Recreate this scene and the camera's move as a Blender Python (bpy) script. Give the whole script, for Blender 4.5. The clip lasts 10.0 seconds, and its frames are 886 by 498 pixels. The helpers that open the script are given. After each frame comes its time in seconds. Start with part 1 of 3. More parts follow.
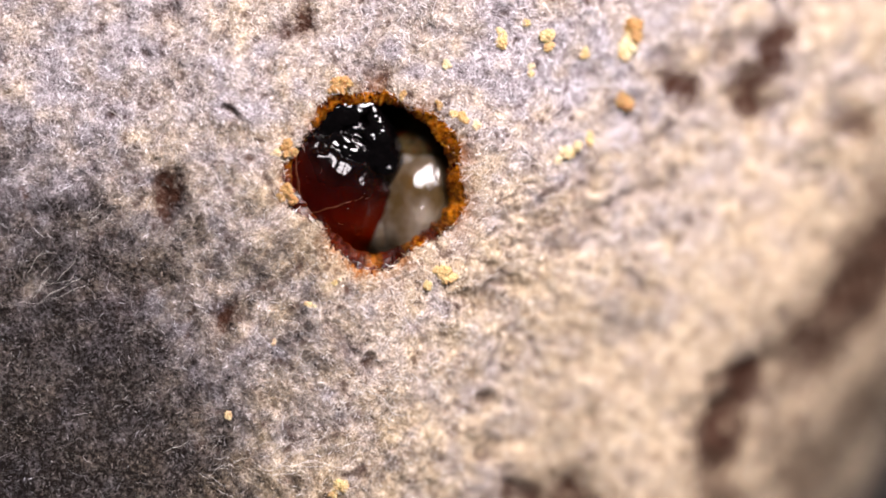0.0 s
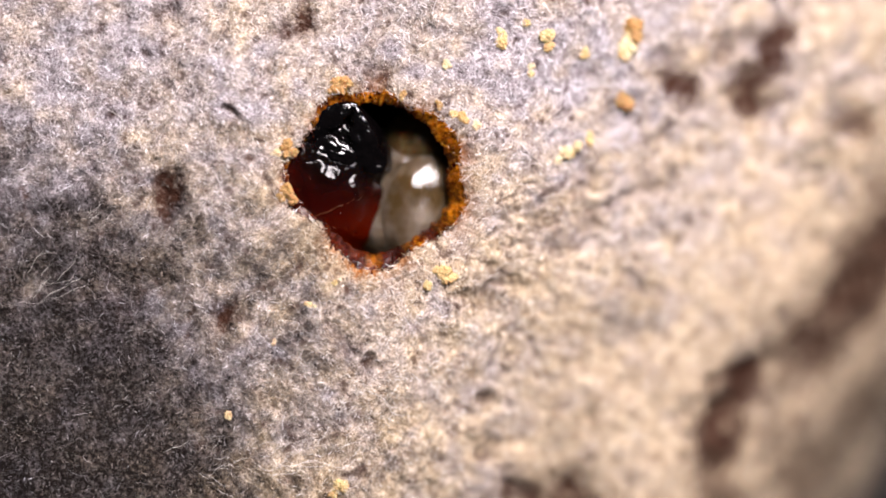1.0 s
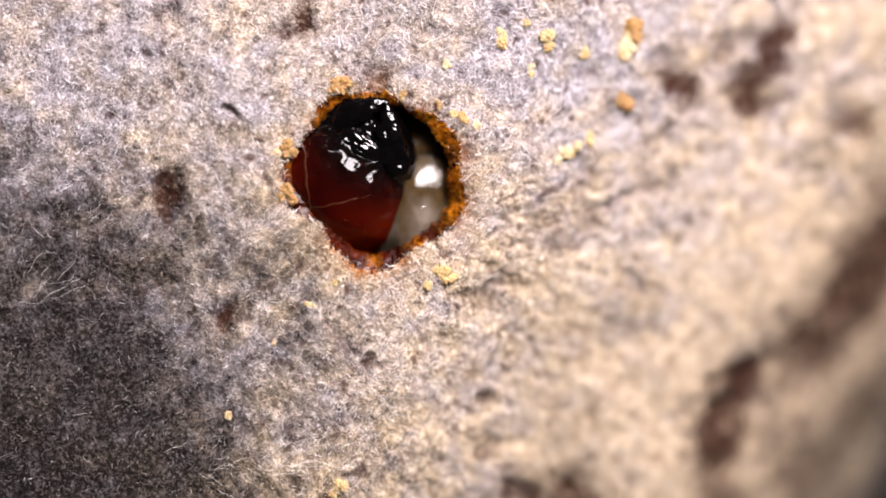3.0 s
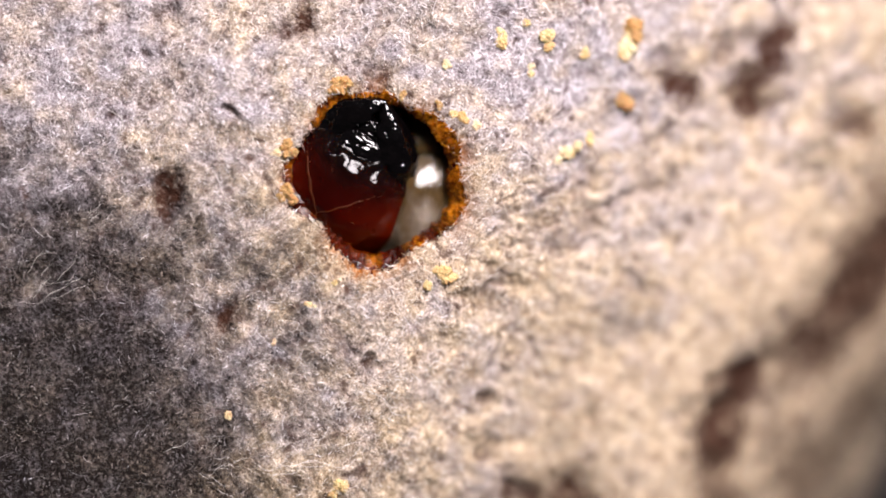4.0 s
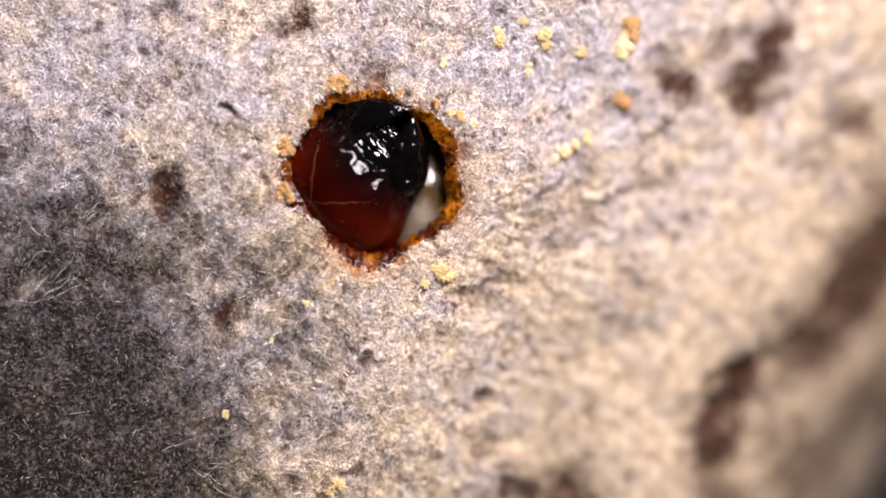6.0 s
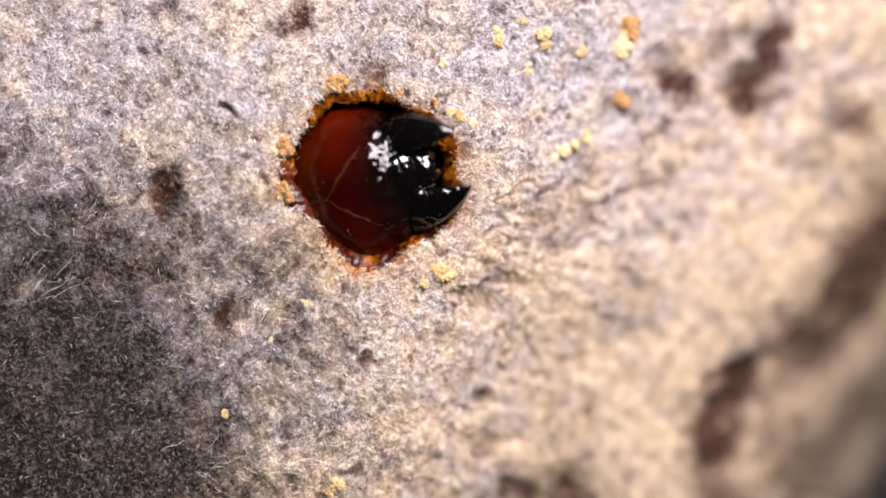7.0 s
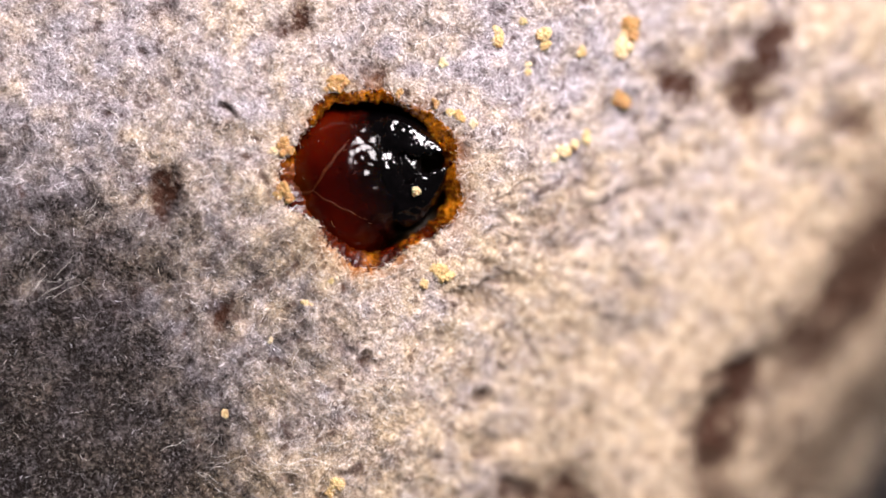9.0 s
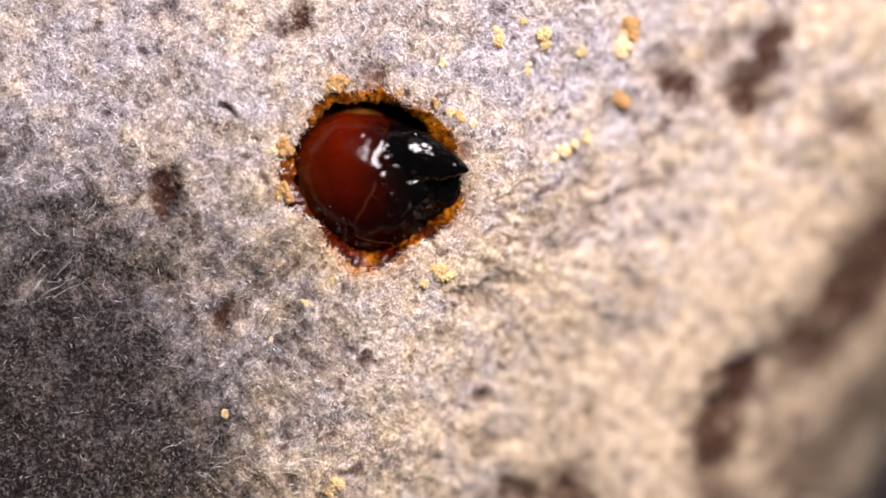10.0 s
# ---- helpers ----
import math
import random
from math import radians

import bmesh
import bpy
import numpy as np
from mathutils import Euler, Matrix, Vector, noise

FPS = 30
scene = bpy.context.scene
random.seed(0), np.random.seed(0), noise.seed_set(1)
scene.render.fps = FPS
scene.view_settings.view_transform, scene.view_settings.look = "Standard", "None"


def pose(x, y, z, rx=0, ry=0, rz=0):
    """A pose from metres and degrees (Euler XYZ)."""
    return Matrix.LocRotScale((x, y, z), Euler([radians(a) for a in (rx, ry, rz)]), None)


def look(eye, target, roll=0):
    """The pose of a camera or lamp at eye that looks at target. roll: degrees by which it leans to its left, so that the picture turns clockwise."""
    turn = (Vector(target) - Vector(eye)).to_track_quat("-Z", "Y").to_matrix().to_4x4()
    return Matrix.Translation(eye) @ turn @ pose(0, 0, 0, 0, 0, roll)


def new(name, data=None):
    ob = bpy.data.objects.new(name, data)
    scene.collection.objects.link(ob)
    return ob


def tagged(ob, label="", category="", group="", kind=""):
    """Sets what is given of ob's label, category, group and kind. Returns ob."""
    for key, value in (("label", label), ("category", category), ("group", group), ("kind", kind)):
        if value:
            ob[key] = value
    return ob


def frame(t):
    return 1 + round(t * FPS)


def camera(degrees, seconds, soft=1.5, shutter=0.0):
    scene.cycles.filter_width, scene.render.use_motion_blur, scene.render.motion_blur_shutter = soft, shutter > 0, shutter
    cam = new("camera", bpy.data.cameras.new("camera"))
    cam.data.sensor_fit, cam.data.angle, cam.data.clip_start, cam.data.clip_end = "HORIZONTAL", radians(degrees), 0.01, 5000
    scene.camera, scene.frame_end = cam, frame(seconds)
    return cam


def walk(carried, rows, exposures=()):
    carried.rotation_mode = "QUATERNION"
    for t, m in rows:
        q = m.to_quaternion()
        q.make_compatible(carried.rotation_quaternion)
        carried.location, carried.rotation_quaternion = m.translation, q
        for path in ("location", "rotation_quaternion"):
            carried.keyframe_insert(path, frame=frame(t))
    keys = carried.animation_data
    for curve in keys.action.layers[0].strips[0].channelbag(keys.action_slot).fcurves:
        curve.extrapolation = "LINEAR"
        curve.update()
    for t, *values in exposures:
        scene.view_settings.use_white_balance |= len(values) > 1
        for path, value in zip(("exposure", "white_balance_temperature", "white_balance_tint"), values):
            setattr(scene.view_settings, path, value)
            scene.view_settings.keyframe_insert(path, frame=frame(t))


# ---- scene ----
# ---- camera: a macro lens 30 mm above the shell, nudged a hair's breadth when the larva pushes ----
MM = 0.001
cam = camera(29.3, 10.0, soft=1.75, shutter=0.4)
cam.data.dof.use_dof = True
cam.data.dof.focus_distance = 30.12 * MM
cam.data.dof.aperture_fstop = 15.0


def eye(dx, dy):
    return Matrix.Translation((dx * MM, dy * MM, 30 * MM))


walk(cam, [(0, eye(0, 0)), (4.6, eye(0, 0)), (4.8, eye(-0.006, 0.008)), (5.0, eye(-0.015, 0.015)), (5.2, eye(0.0, 0.0)),
           (5.5, eye(0.031, -0.015)), (6.2, eye(0.05, -0.024)), (6.8, eye(0.061, -0.031)), (7.2, eye(0.061, -0.031)), (10, eye(0.061, -0.031))],
     exposures=[(0, 0.0), (10, 0.0)])

# ---- light: a dim room and one small work lamp close to the specimen ----
world = bpy.data.worlds.new("room")
scene.world = world
world.use_nodes = True
world.node_tree.nodes["Background"].inputs[0].default_value = (0.88, 0.92, 1.0, 1)
world.node_tree.nodes["Background"].inputs[1].default_value = 0.04


def work_lamp(name, place, target, size, watts, colour, cone):
    data = bpy.data.lights.new(name, "SPOT")
    data.shadow_soft_size, data.energy, data.color = size / 2 * MM, watts, colour
    data.spot_size, data.spot_blend = radians(cone), 0.9
    ob = new(name, data)
    ob.matrix_world = look([c * MM for c in place], [c * MM for c in target])
    return tagged(ob, "small round work lamp close to the specimen", "lamp")


work_lamp("work_lamp", (15.0, 26.5, 33.5), (1.0, 0.5, 0), 24.0, 0.405, (0.985, 0.893, 0.92), 110)

# ---- numeric noise ----
TABLE = np.random.RandomState(7).rand(256, 256)


def value_noise(x, y, seed=0):
    x, y = np.asarray(x, float) + seed * 17.31, np.asarray(y, float) + seed * 5.77
    i, j = np.floor(x).astype(int), np.floor(y).astype(int)
    a, b = x - i, y - j
    a, b = a * a * (3 - 2 * a), b * b * (3 - 2 * b)
    t = lambda p, q: TABLE[p & 255, q & 255]
    return (t(i, j) * (1 - a) + t(i + 1, j) * a) * (1 - b) + (t(i, j + 1) * (1 - a) + t(i + 1, j + 1) * a) * b


def fbm(x, y, scale, octaves=4, seed=0):
    """Noise around 0, about -1 to 1, with features of 1 / scale."""
    total, amp, s = 0, 1.0, scale
    for k in range(octaves):
        total = total + amp * (value_noise(np.asarray(x) * s, np.asarray(y) * s, seed + k) * 2 - 1)
        amp, s = amp * 0.5, s * 2.03
    return total


# ---- materials ----
def material(name):
    mat = bpy.data.materials.new(name)
    mat.use_nodes = True
    return mat, mat.node_tree.nodes, mat.node_tree.links, mat.node_tree.nodes["Principled BSDF"]


def noise_node(nodes, links, scale_mm, detail=4, rough=0.6, coords="Object"):
    tc = nodes.new("ShaderNodeTexCoord")
    n = nodes.new("ShaderNodeTexNoise")
    n.inputs["Scale"].default_value = 1 / (scale_mm * MM)
    n.inputs["Detail"].default_value = detail
    n.inputs["Roughness"].default_value = rough
    links.new(tc.outputs[coords], n.inputs["Vector"])
    return n


def ramp(nodes, links, source, stops):
    r = nodes.new("ShaderNodeValToRGB")
    while len(r.color_ramp.elements) < len(stops):
        r.color_ramp.elements.new(0.5)
    for e, (p, c) in zip(r.color_ramp.elements, stops):
        e.position, e.color = p, (*c, 1)
    links.new(source, r.inputs[0])
    return r


def mix(nodes, links, factor, a, b, kind="MIX"):
    m = nodes.new("ShaderNodeMix")
    m.data_type, m.blend_type = "RGBA", kind
    for slot, v in ((0, factor), (6, a), (7, b)):
        if isinstance(v, (int, float)):
            m.inputs[slot].default_value = v
        elif isinstance(v, tuple):
            m.inputs[slot].default_value = (*v, 1)
        else:
            links.new(v, m.inputs[slot])
    return m.outputs[2]


def add_bump(nodes, links, bsdf, source, mm, strength=1.0, under=None):
    b = nodes.new("ShaderNodeBump")
    b.inputs["Distance"].default_value = mm * MM
    b.inputs["Strength"].default_value = strength
    links.new(source, b.inputs["Height"])
    if under:
        links.new(under.outputs[0], b.inputs["Normal"])
    links.new(b.outputs[0], bsdf.inputs["Normal"])
    return b


def attribute(nodes, name):
    a = nodes.new("ShaderNodeAttribute")
    a.attribute_name = name
    return a.outputs["Fac"]


def skin_material():
    mat, n, l, p = material("felted shell skin")
    fine, mid = noise_node(n, l, 0.05, 3, 0.7), noise_node(n, l, 0.22, 4, 0.65)
    tan = ramp(n, l, fine.outputs[0], [(0.3, (0.22, 0.145, 0.080)), (0.48, (0.48, 0.375, 0.25)), (0.68, (0.77, 0.655, 0.49))])
    grey = ramp(n, l, fine.outputs[0], [(0.3, (0.115, 0.095, 0.104)), (0.5, (0.33, 0.297, 0.312)), (0.72, (0.65, 0.615, 0.65))])
    base = mix(n, l, attribute(n, "warm"), grey.outputs[0], tan.outputs[0])
    mott = ramp(n, l, mid.outputs[0], [(0.34, (0.30, 0.25, 0.26)), (0.48, (0.80, 0.77, 0.76)), (0.62, (1, 1, 1))])
    base = mix(n, l, 0.85, base, mott.outputs[0], "MULTIPLY")
    grit = noise_node(n, l, 0.085, 3, 0.75)
    speck = n.new("ShaderNodeMapRange")
    speck.inputs["From Min"].default_value, speck.inputs["From Max"].default_value = 0.36, 0.66
    speck.inputs["To Min"].default_value, speck.inputs["To Max"].default_value = -0.17, 0.19
    l.new(grit.outputs[0], speck.inputs["Value"])
    total = n.new("ShaderNodeMath")
    total.operation, total.use_clamp = "ADD", True
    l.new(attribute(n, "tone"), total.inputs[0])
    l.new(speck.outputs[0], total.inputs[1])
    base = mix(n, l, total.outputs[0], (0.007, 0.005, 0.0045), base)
    ragged = n.new("ShaderNodeMath")
    ragged.operation, ragged.use_clamp = "MULTIPLY", True
    patchy = ramp(n, l, noise_node(n, l, 0.13, 4, 0.7).outputs[0], [(0.36, (0.5, 0.5, 0.5)), (0.52, (1.15, 1.15, 1.15))])
    l.new(attribute(n, "stain"), ragged.inputs[0])
    l.new(patchy.outputs[0], ragged.inputs[1])
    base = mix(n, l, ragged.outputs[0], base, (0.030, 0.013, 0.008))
    base = mix(n, l, attribute(n, "seep"), base, (0.26, 0.085, 0.012))
    l.new(base, p.inputs["Base Color"])
    p.inputs["Roughness"].default_value = 0.7
    p.inputs["Specular IOR Level"].default_value = 0.06
    b1 = add_bump(n, l, p, mid.outputs[0], 0.05)
    add_bump(n, l, p, fine.outputs[0], 0.05, 1.0, b1)
    return mat


def fuzz_material():
    mat, n, l, p = material("felt fibres")
    geo = n.new("ShaderNodeNewGeometry")
    tan = ramp(n, l, geo.outputs["Random Per Island"], [(0.0, (0.20, 0.12, 0.06)), (0.3, (0.50, 0.385, 0.26)), (0.75, (0.76, 0.645, 0.49)), (1.0, (0.95, 0.90, 0.82))])
    grey = ramp(n, l, geo.outputs["Random Per Island"], [(0.0, (0.115, 0.09, 0.094)), (0.4, (0.35, 0.312, 0.318)), (0.8, (0.62, 0.585, 0.61)), (1.0, (0.92, 0.90, 0.96))])
    base = mix(n, l, attribute(n, "warm"), grey.outputs[0], tan.outputs[0])
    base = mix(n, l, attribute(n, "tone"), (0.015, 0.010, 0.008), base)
    base = mix(n, l, attribute(n, "stain"), base, (0.062, 0.028, 0.024))
    base = mix(n, l, attribute(n, "seep"), base, (0.42, 0.19, 0.05))
    l.new(base, p.inputs["Base Color"])
    p.inputs["Roughness"].default_value = 0.19
    p.inputs["Specular IOR Level"].default_value = 0.6
    return mat


def pith_material():
    mat, n, l, p = material("chewed amber pith")
    fine, mid = noise_node(n, l, 0.055, 3, 0.7), noise_node(n, l, 0.4, 3)
    c = ramp(n, l, mid.outputs[0], [(0.38, (0.014, 0.0012, 0.0003)), (0.52, (0.038, 0.0036, 0.0004)), (0.68, (0.085, 0.013, 0.0008))])
    d = ramp(n, l, fine.outputs[0], [(0.38, (0.30, 0.22, 0.18)), (0.58, (1, 1, 1))])
    # patchy brighter orange where the wall counts as lit
    lit_mix = n.new("ShaderNodeMath")
    lit_mix.operation, lit_mix.use_clamp = "MULTIPLY", True
    l.new(attribute(n, "lit_side"), lit_mix.inputs[0])
    l.new(ramp(n, l, noise_node(n, l, 0.16, 3).outputs[0], [(0.36, (0.25, 0.25, 0.25)), (0.58, (1.1, 1.1, 1.1))]).outputs[0], lit_mix.inputs[1])
    tint = mix(n, l, lit_mix.outputs[0], c.outputs[0], (0.43, 0.145, 0.008))
    l.new(mix(n, l, 0.8, tint, d.outputs[0], "MULTIPLY"), p.inputs["Base Color"])
    p.inputs["Roughness"].default_value = 0.09
    p.inputs["Subsurface Weight"].default_value = 0.7
    p.inputs["Subsurface Radius"].default_value = (1.0, 0.40, 0.06)
    p.inputs["Subsurface Scale"].default_value = 0.35 * MM
    p.inputs["Specular IOR Level"].default_value = 0.30
    add_bump(n, l, p, fine.outputs[0], 0.013)
    return mat


def crumb_material():
    mat, n, l, p = material("yellow wood dust")
    fine = noise_node(n, l, 0.06, 4, 0.7)
    info = n.new("ShaderNodeObjectInfo")
    a = ramp(n, l, info.outputs["Random"], [(0.0, (0.42, 0.27, 0.09)), (0.45, (0.48, 0.36, 0.17)), (1.0, (0.56, 0.47, 0.31))])
    d = ramp(n, l, fine.outputs[0], [(0.3, (0.5, 0.42, 0.3)), (0.6, (1, 1, 1))])
    l.new(mix(n, l, 0.8, a.outputs[0], d.outputs[0], "MULTIPLY"), p.inputs["Base Color"])
    p.inputs["Roughness"].default_value = 0.55
    p.inputs["Subsurface Weight"].default_value = 0.3
    p.inputs["Subsurface Scale"].default_value = 0.05 * MM
    add_bump(n, l, p, fine.outputs[0], 0.03)
    return mat


def capsule_material():
    """Amber chitin that turns black towards the mouth (+x in the head's own space)."""
    mat, n, l, p = material("glossy amber head capsule")
    tc = n.new("ShaderNodeTexCoord")
    sep = n.new("ShaderNodeSeparateXYZ")
    l.new(tc.outputs["Object"], sep.inputs[0])
    mid = noise_node(n, l, 0.35, 4, 0.6)
    add = n.new("ShaderNodeMath")
    add.operation = "MULTIPLY_ADD"
    l.new(mid.outputs[0], add.inputs[0])
    add.inputs[1].default_value = 0.35 * MM
    l.new(sep.outputs[0], add.inputs[2])
    rng = n.new("ShaderNodeMapRange")
    rng.interpolation_type = "SMOOTHSTEP"
    rng.inputs["From Min"].default_value, rng.inputs["From Max"].default_value = 0.15 * MM, 1.10 * MM
    l.new(add.outputs[0], rng.inputs["Value"])
    front = n.new("ShaderNodeMapRange")
    front.inputs["From Min"].default_value, front.inputs["From Max"].default_value = -1.1 * MM, 0.10 * MM
    l.new(add.outputs[0], front.inputs["Value"])
    amber = ramp(n, l, mid.outputs[0], [(0.3, (0.062, 0.0080, 0.0002)), (0.55, (0.098, 0.0165, 0.0003)), (0.75, (0.125, 0.026, 0.0004))])
    red = ramp(n, l, mid.outputs[0], [(0.3, (0.010, 0.0003, 0.0001)), (0.7, (0.017, 0.0006, 0.0001))])
    body = mix(n, l, front.outputs[0], amber.outputs[0], red.outputs[0])
    side = n.new("ShaderNodeMath")
    side.operation = "ABSOLUTE"
    l.new(sep.outputs[1], side.inputs[0])
    cheek = n.new("ShaderNodeMapRange")
    cheek.inputs["From Min"].default_value, cheek.inputs["From Max"].default_value = 0.15 * MM, 1.10 * MM
    cheek.inputs["To Max"].default_value = 0.55
    l.new(side.outputs[0], cheek.inputs["Value"])
    body = mix(n, l, cheek.outputs[0], body, (0.062, 0.0036, 0.0002))
    l.new(mix(n, l, rng.outputs[0], body, (0.0014, 0.0008, 0.0008)), p.inputs["Base Color"])
    p.inputs["Roughness"].default_value = 0.12
    dull = n.new("ShaderNodeMapRange")
    dull.inputs["To Min"].default_value, dull.inputs["To Max"].default_value = 0.25, 0.17
    l.new(rng.outputs[0], dull.inputs["Value"])
    l.new(dull.outputs[0], p.inputs["Specular IOR Level"])
    p.inputs["Subsurface Weight"].default_value = 0.5
    p.inputs["Subsurface Radius"].default_value = (1.0, 0.25, 0.05)
    p.inputs["Subsurface Scale"].default_value = 0.35 * MM
    # fine wrinkles, strongest towards the mouth, and a few pores
    grip = n.new("ShaderNodeMapRange")
    grip.inputs["From Min"].default_value, grip.inputs["From Max"].default_value = 0.60 * MM, 1.1 * MM
    grip.inputs["To Min"].default_value, grip.inputs["To Max"].default_value = 0.02, 0.4
    l.new(add.outputs[0], grip.inputs["Value"])
    stretch = n.new("ShaderNodeMapping")
    stretch.inputs["Scale"].default_value = (1.0, 0.45, 1.0)
    l.new(tc.outputs["Object"], stretch.inputs["Vector"])
    fine = n.new("ShaderNodeTexNoise")
    fine.inputs["Scale"].default_value, fine.inputs["Detail"].default_value = 1 / (0.10 * MM), 2.0
    l.new(stretch.outputs[0], fine.inputs["Vector"])
    wrinkles = add_bump(n, l, p, fine.outputs[0], 0.042, 1.0)
    l.new(grip.outputs[0], wrinkles.inputs["Strength"])
    # scattered bristle pits
    pits = n.new("ShaderNodeTexVoronoi")
    pits.inputs["Scale"].default_value = 1 / (0.36 * MM)
    l.new(tc.outputs["Object"], pits.inputs["Vector"])
    cup = ramp(n, l, pits.outputs["Distance"], [(0.04, (0, 0, 0)), (0.15, (1, 1, 1))])
    add_bump(n, l, p, cup.outputs[0], 0.012, 1.0, wrinkles)
    return mat


def plain(name, colour, rough, scale_mm=0.15, bump_mm=0.02, sss=0.0, sss_mm=0.2, dark=0.6, detail=4, gloss=0.5):
    mat, n, l, p = material(name)
    fine = noise_node(n, l, scale_mm, detail, 0.6)
    c = ramp(n, l, fine.outputs[0], [(0.35, tuple(v * dark for v in colour)), (0.65, colour)])
    l.new(c.outputs[0], p.inputs["Base Color"])
    p.inputs["Roughness"].default_value = rough
    p.inputs["Subsurface Weight"].default_value = sss
    p.inputs["Subsurface Scale"].default_value = sss_mm * MM
    p.inputs["Specular IOR Level"].default_value = gloss
    add_bump(n, l, p, fine.outputs[0], bump_mm)
    return mat


def flesh_material():
    mat, n, l, p = material("translucent white flesh")
    mid, fine = noise_node(n, l, 0.55, 2, 0.5), noise_node(n, l, 0.20, 2, 0.5)
    c = ramp(n, l, mid.outputs[0], [(0.34, (0.042, 0.024, 0.009)), (0.5, (0.074, 0.055, 0.036)), (0.66, (0.115, 0.095, 0.077))])
    l.new(c.outputs[0], p.inputs["Base Color"])
    p.inputs["Roughness"].default_value = 0.10
    p.inputs["Specular IOR Level"].default_value = 0.30
    p.inputs["Subsurface Weight"].default_value = 1.0
    p.inputs["Subsurface Radius"].default_value = (1.0, 0.75, 0.5)
    p.inputs["Subsurface Scale"].default_value = 0.6 * MM
    crease = n.new("ShaderNodeMapping")
    crease.inputs["Scale"].default_value = (0.45, 1.0, 1.0)
    tc = n.new("ShaderNodeTexCoord")
    l.new(tc.outputs["Object"], crease.inputs["Vector"])
    l.new(crease.outputs[0], fine.inputs["Vector"])
    add_bump(n, l, p, fine.outputs[0], 0.034)
    return mat


SKIN, FUZZ, PITH, CRUMB, CAPSULE = skin_material(), fuzz_material(), pith_material(), crumb_material(), capsule_material()
JAW = plain("black chitin", (0.0010, 0.0007, 0.0008), 0.08, 0.14, 0.026, detail=1.5, gloss=0.42)
SUTURE = plain("pale suture", (0.043, 0.0080, 0.0010), 0.5, 0.1, 0.004, gloss=0.15)
RIDGE = plain("wet amber skin", (0.10, 0.028, 0.004), 0.10, 0.1, 0.012)
FLESH = flesh_material()
COLLAR = plain("amber-tinted flesh", (0.070, 0.022, 0.0030), 0.12, 0.14, 0.012, 0.6, 0.3, 0.7, detail=2)
DUSKY = plain("brownish flesh", (0.055, 0.031, 0.012), 0.16, 0.2, 0.015, 0.8, 0.4, 0.5, detail=2, gloss=0.3)
PALP = plain("amber mouthpart", (0.22, 0.085, 0.015), 0.3, 0.1, 0.02, 0.4, 0.08)
SETA = plain("golden bristle", (0.10, 0.035, 0.008), 0.3)
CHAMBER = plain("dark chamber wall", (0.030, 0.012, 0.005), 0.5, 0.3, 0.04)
FIBRE = plain("pale loose fibre", (0.80, 0.76, 0.70), 0.3, 0.2, 0.005)
TABLE_TOP = plain("dark cloth", (0.008, 0.006, 0.007), 0.9, 1.2, 0.3)


# ---- mesh helpers ----
def mesh_from(name, verts, faces, mat, smooth=True):
    me = bpy.data.meshes.new(name)
    me.from_pydata((np.asarray(verts) * MM).tolist(), [], faces)
    me.materials.append(mat)
    if smooth:
        me.polygons.foreach_set("use_smooth", [True] * len(me.polygons))
    me.update()
    return me


def grid_faces(rows, cols, wrap=True):
    faces = []
    for i in range(rows - 1):
        for j in range(cols if wrap else cols - 1):
            k = (j + 1) % cols
            faces.append((i * cols + j, i * cols + k, (i + 1) * cols + k, (i + 1) * cols + j))
    return faces


def part(name, me, parent, label="", m=None):
    ob = new(name, me)
    ob.parent = parent
    if m is not None:
        ob.matrix_basis = m
    return tagged(ob, label) if label else ob


def mm_pose(x, y, z, rx=0, ry=0, rz=0):
    return pose(x * MM, y * MM, z * MM, rx, ry, rz)


def thing(name, label, category, group="", kind="", at=(0, 0, 0)):
    ob = new(name)
    ob.empty_display_size = 0.001
    ob.matrix_basis = mm_pose(*at)
    return tagged(ob, label, category, group, kind)


def sweep(points, radii, sides=8, flat=1.0):
    """A closed tapered tube along points (mm)."""
    points = [Vector(p) for p in points]
    verts, faces = [], []
    for i, p in enumerate(points):
        t = (points[min(i + 1, len(points) - 1)] - points[max(i - 1, 0)]).normalized()
        side = t.cross(Vector((0, 0, 1)))
        side = side.normalized() if side.length > 1e-6 else Vector((1, 0, 0))
        up = side.cross(t)
        for k in range(sides):
            a = 2 * math.pi * k / sides
            verts.append(p + float(radii[i]) * (math.cos(a) * side + flat * math.sin(a) * up))
    faces = grid_faces(len(points), sides)
    faces.append(tuple(range(sides - 1, -1, -1)))
    faces.append(tuple(range((len(points) - 1) * sides, len(points) * sides)))
    return verts, faces


# ---- the shell: a sheet that is bent over the round body ----
HOLE = (-1.22, 1.27)
LEAN = radians(-27)
EU, EV = (math.cos(LEAN), math.sin(LEAN)), (-math.sin(LEAN), math.cos(LEAN))


def bend_table(curve):
    s = np.linspace(-30, 30, 6001)
    k = curve(s)
    ds = s[1] - s[0]
    phi = np.cumsum(k) * ds
    at = 2840
    phi -= phi[at]
    flat, drop = np.cumsum(np.cos(phi)) * ds, np.cumsum(-np.sin(phi)) * ds
    return s, phi, flat - flat[at] + s[at], drop - drop[at]


BEND_U = bend_table(lambda s: np.select([s > 9.0, s > 6.0, s > 4.0, s > 1.5, s > 0.0, s > -1.0, s > -8.5], [0.10, 0.19, 0.0, -0.06, 0.06, 0.30, 0.0], 1 / 6.0) * (np.abs(s) < 14))
BEND_V = bend_table(lambda s: np.where(np.abs(s - 0.5) < 7.5, 1 / 200.0, 1 / 7.0))

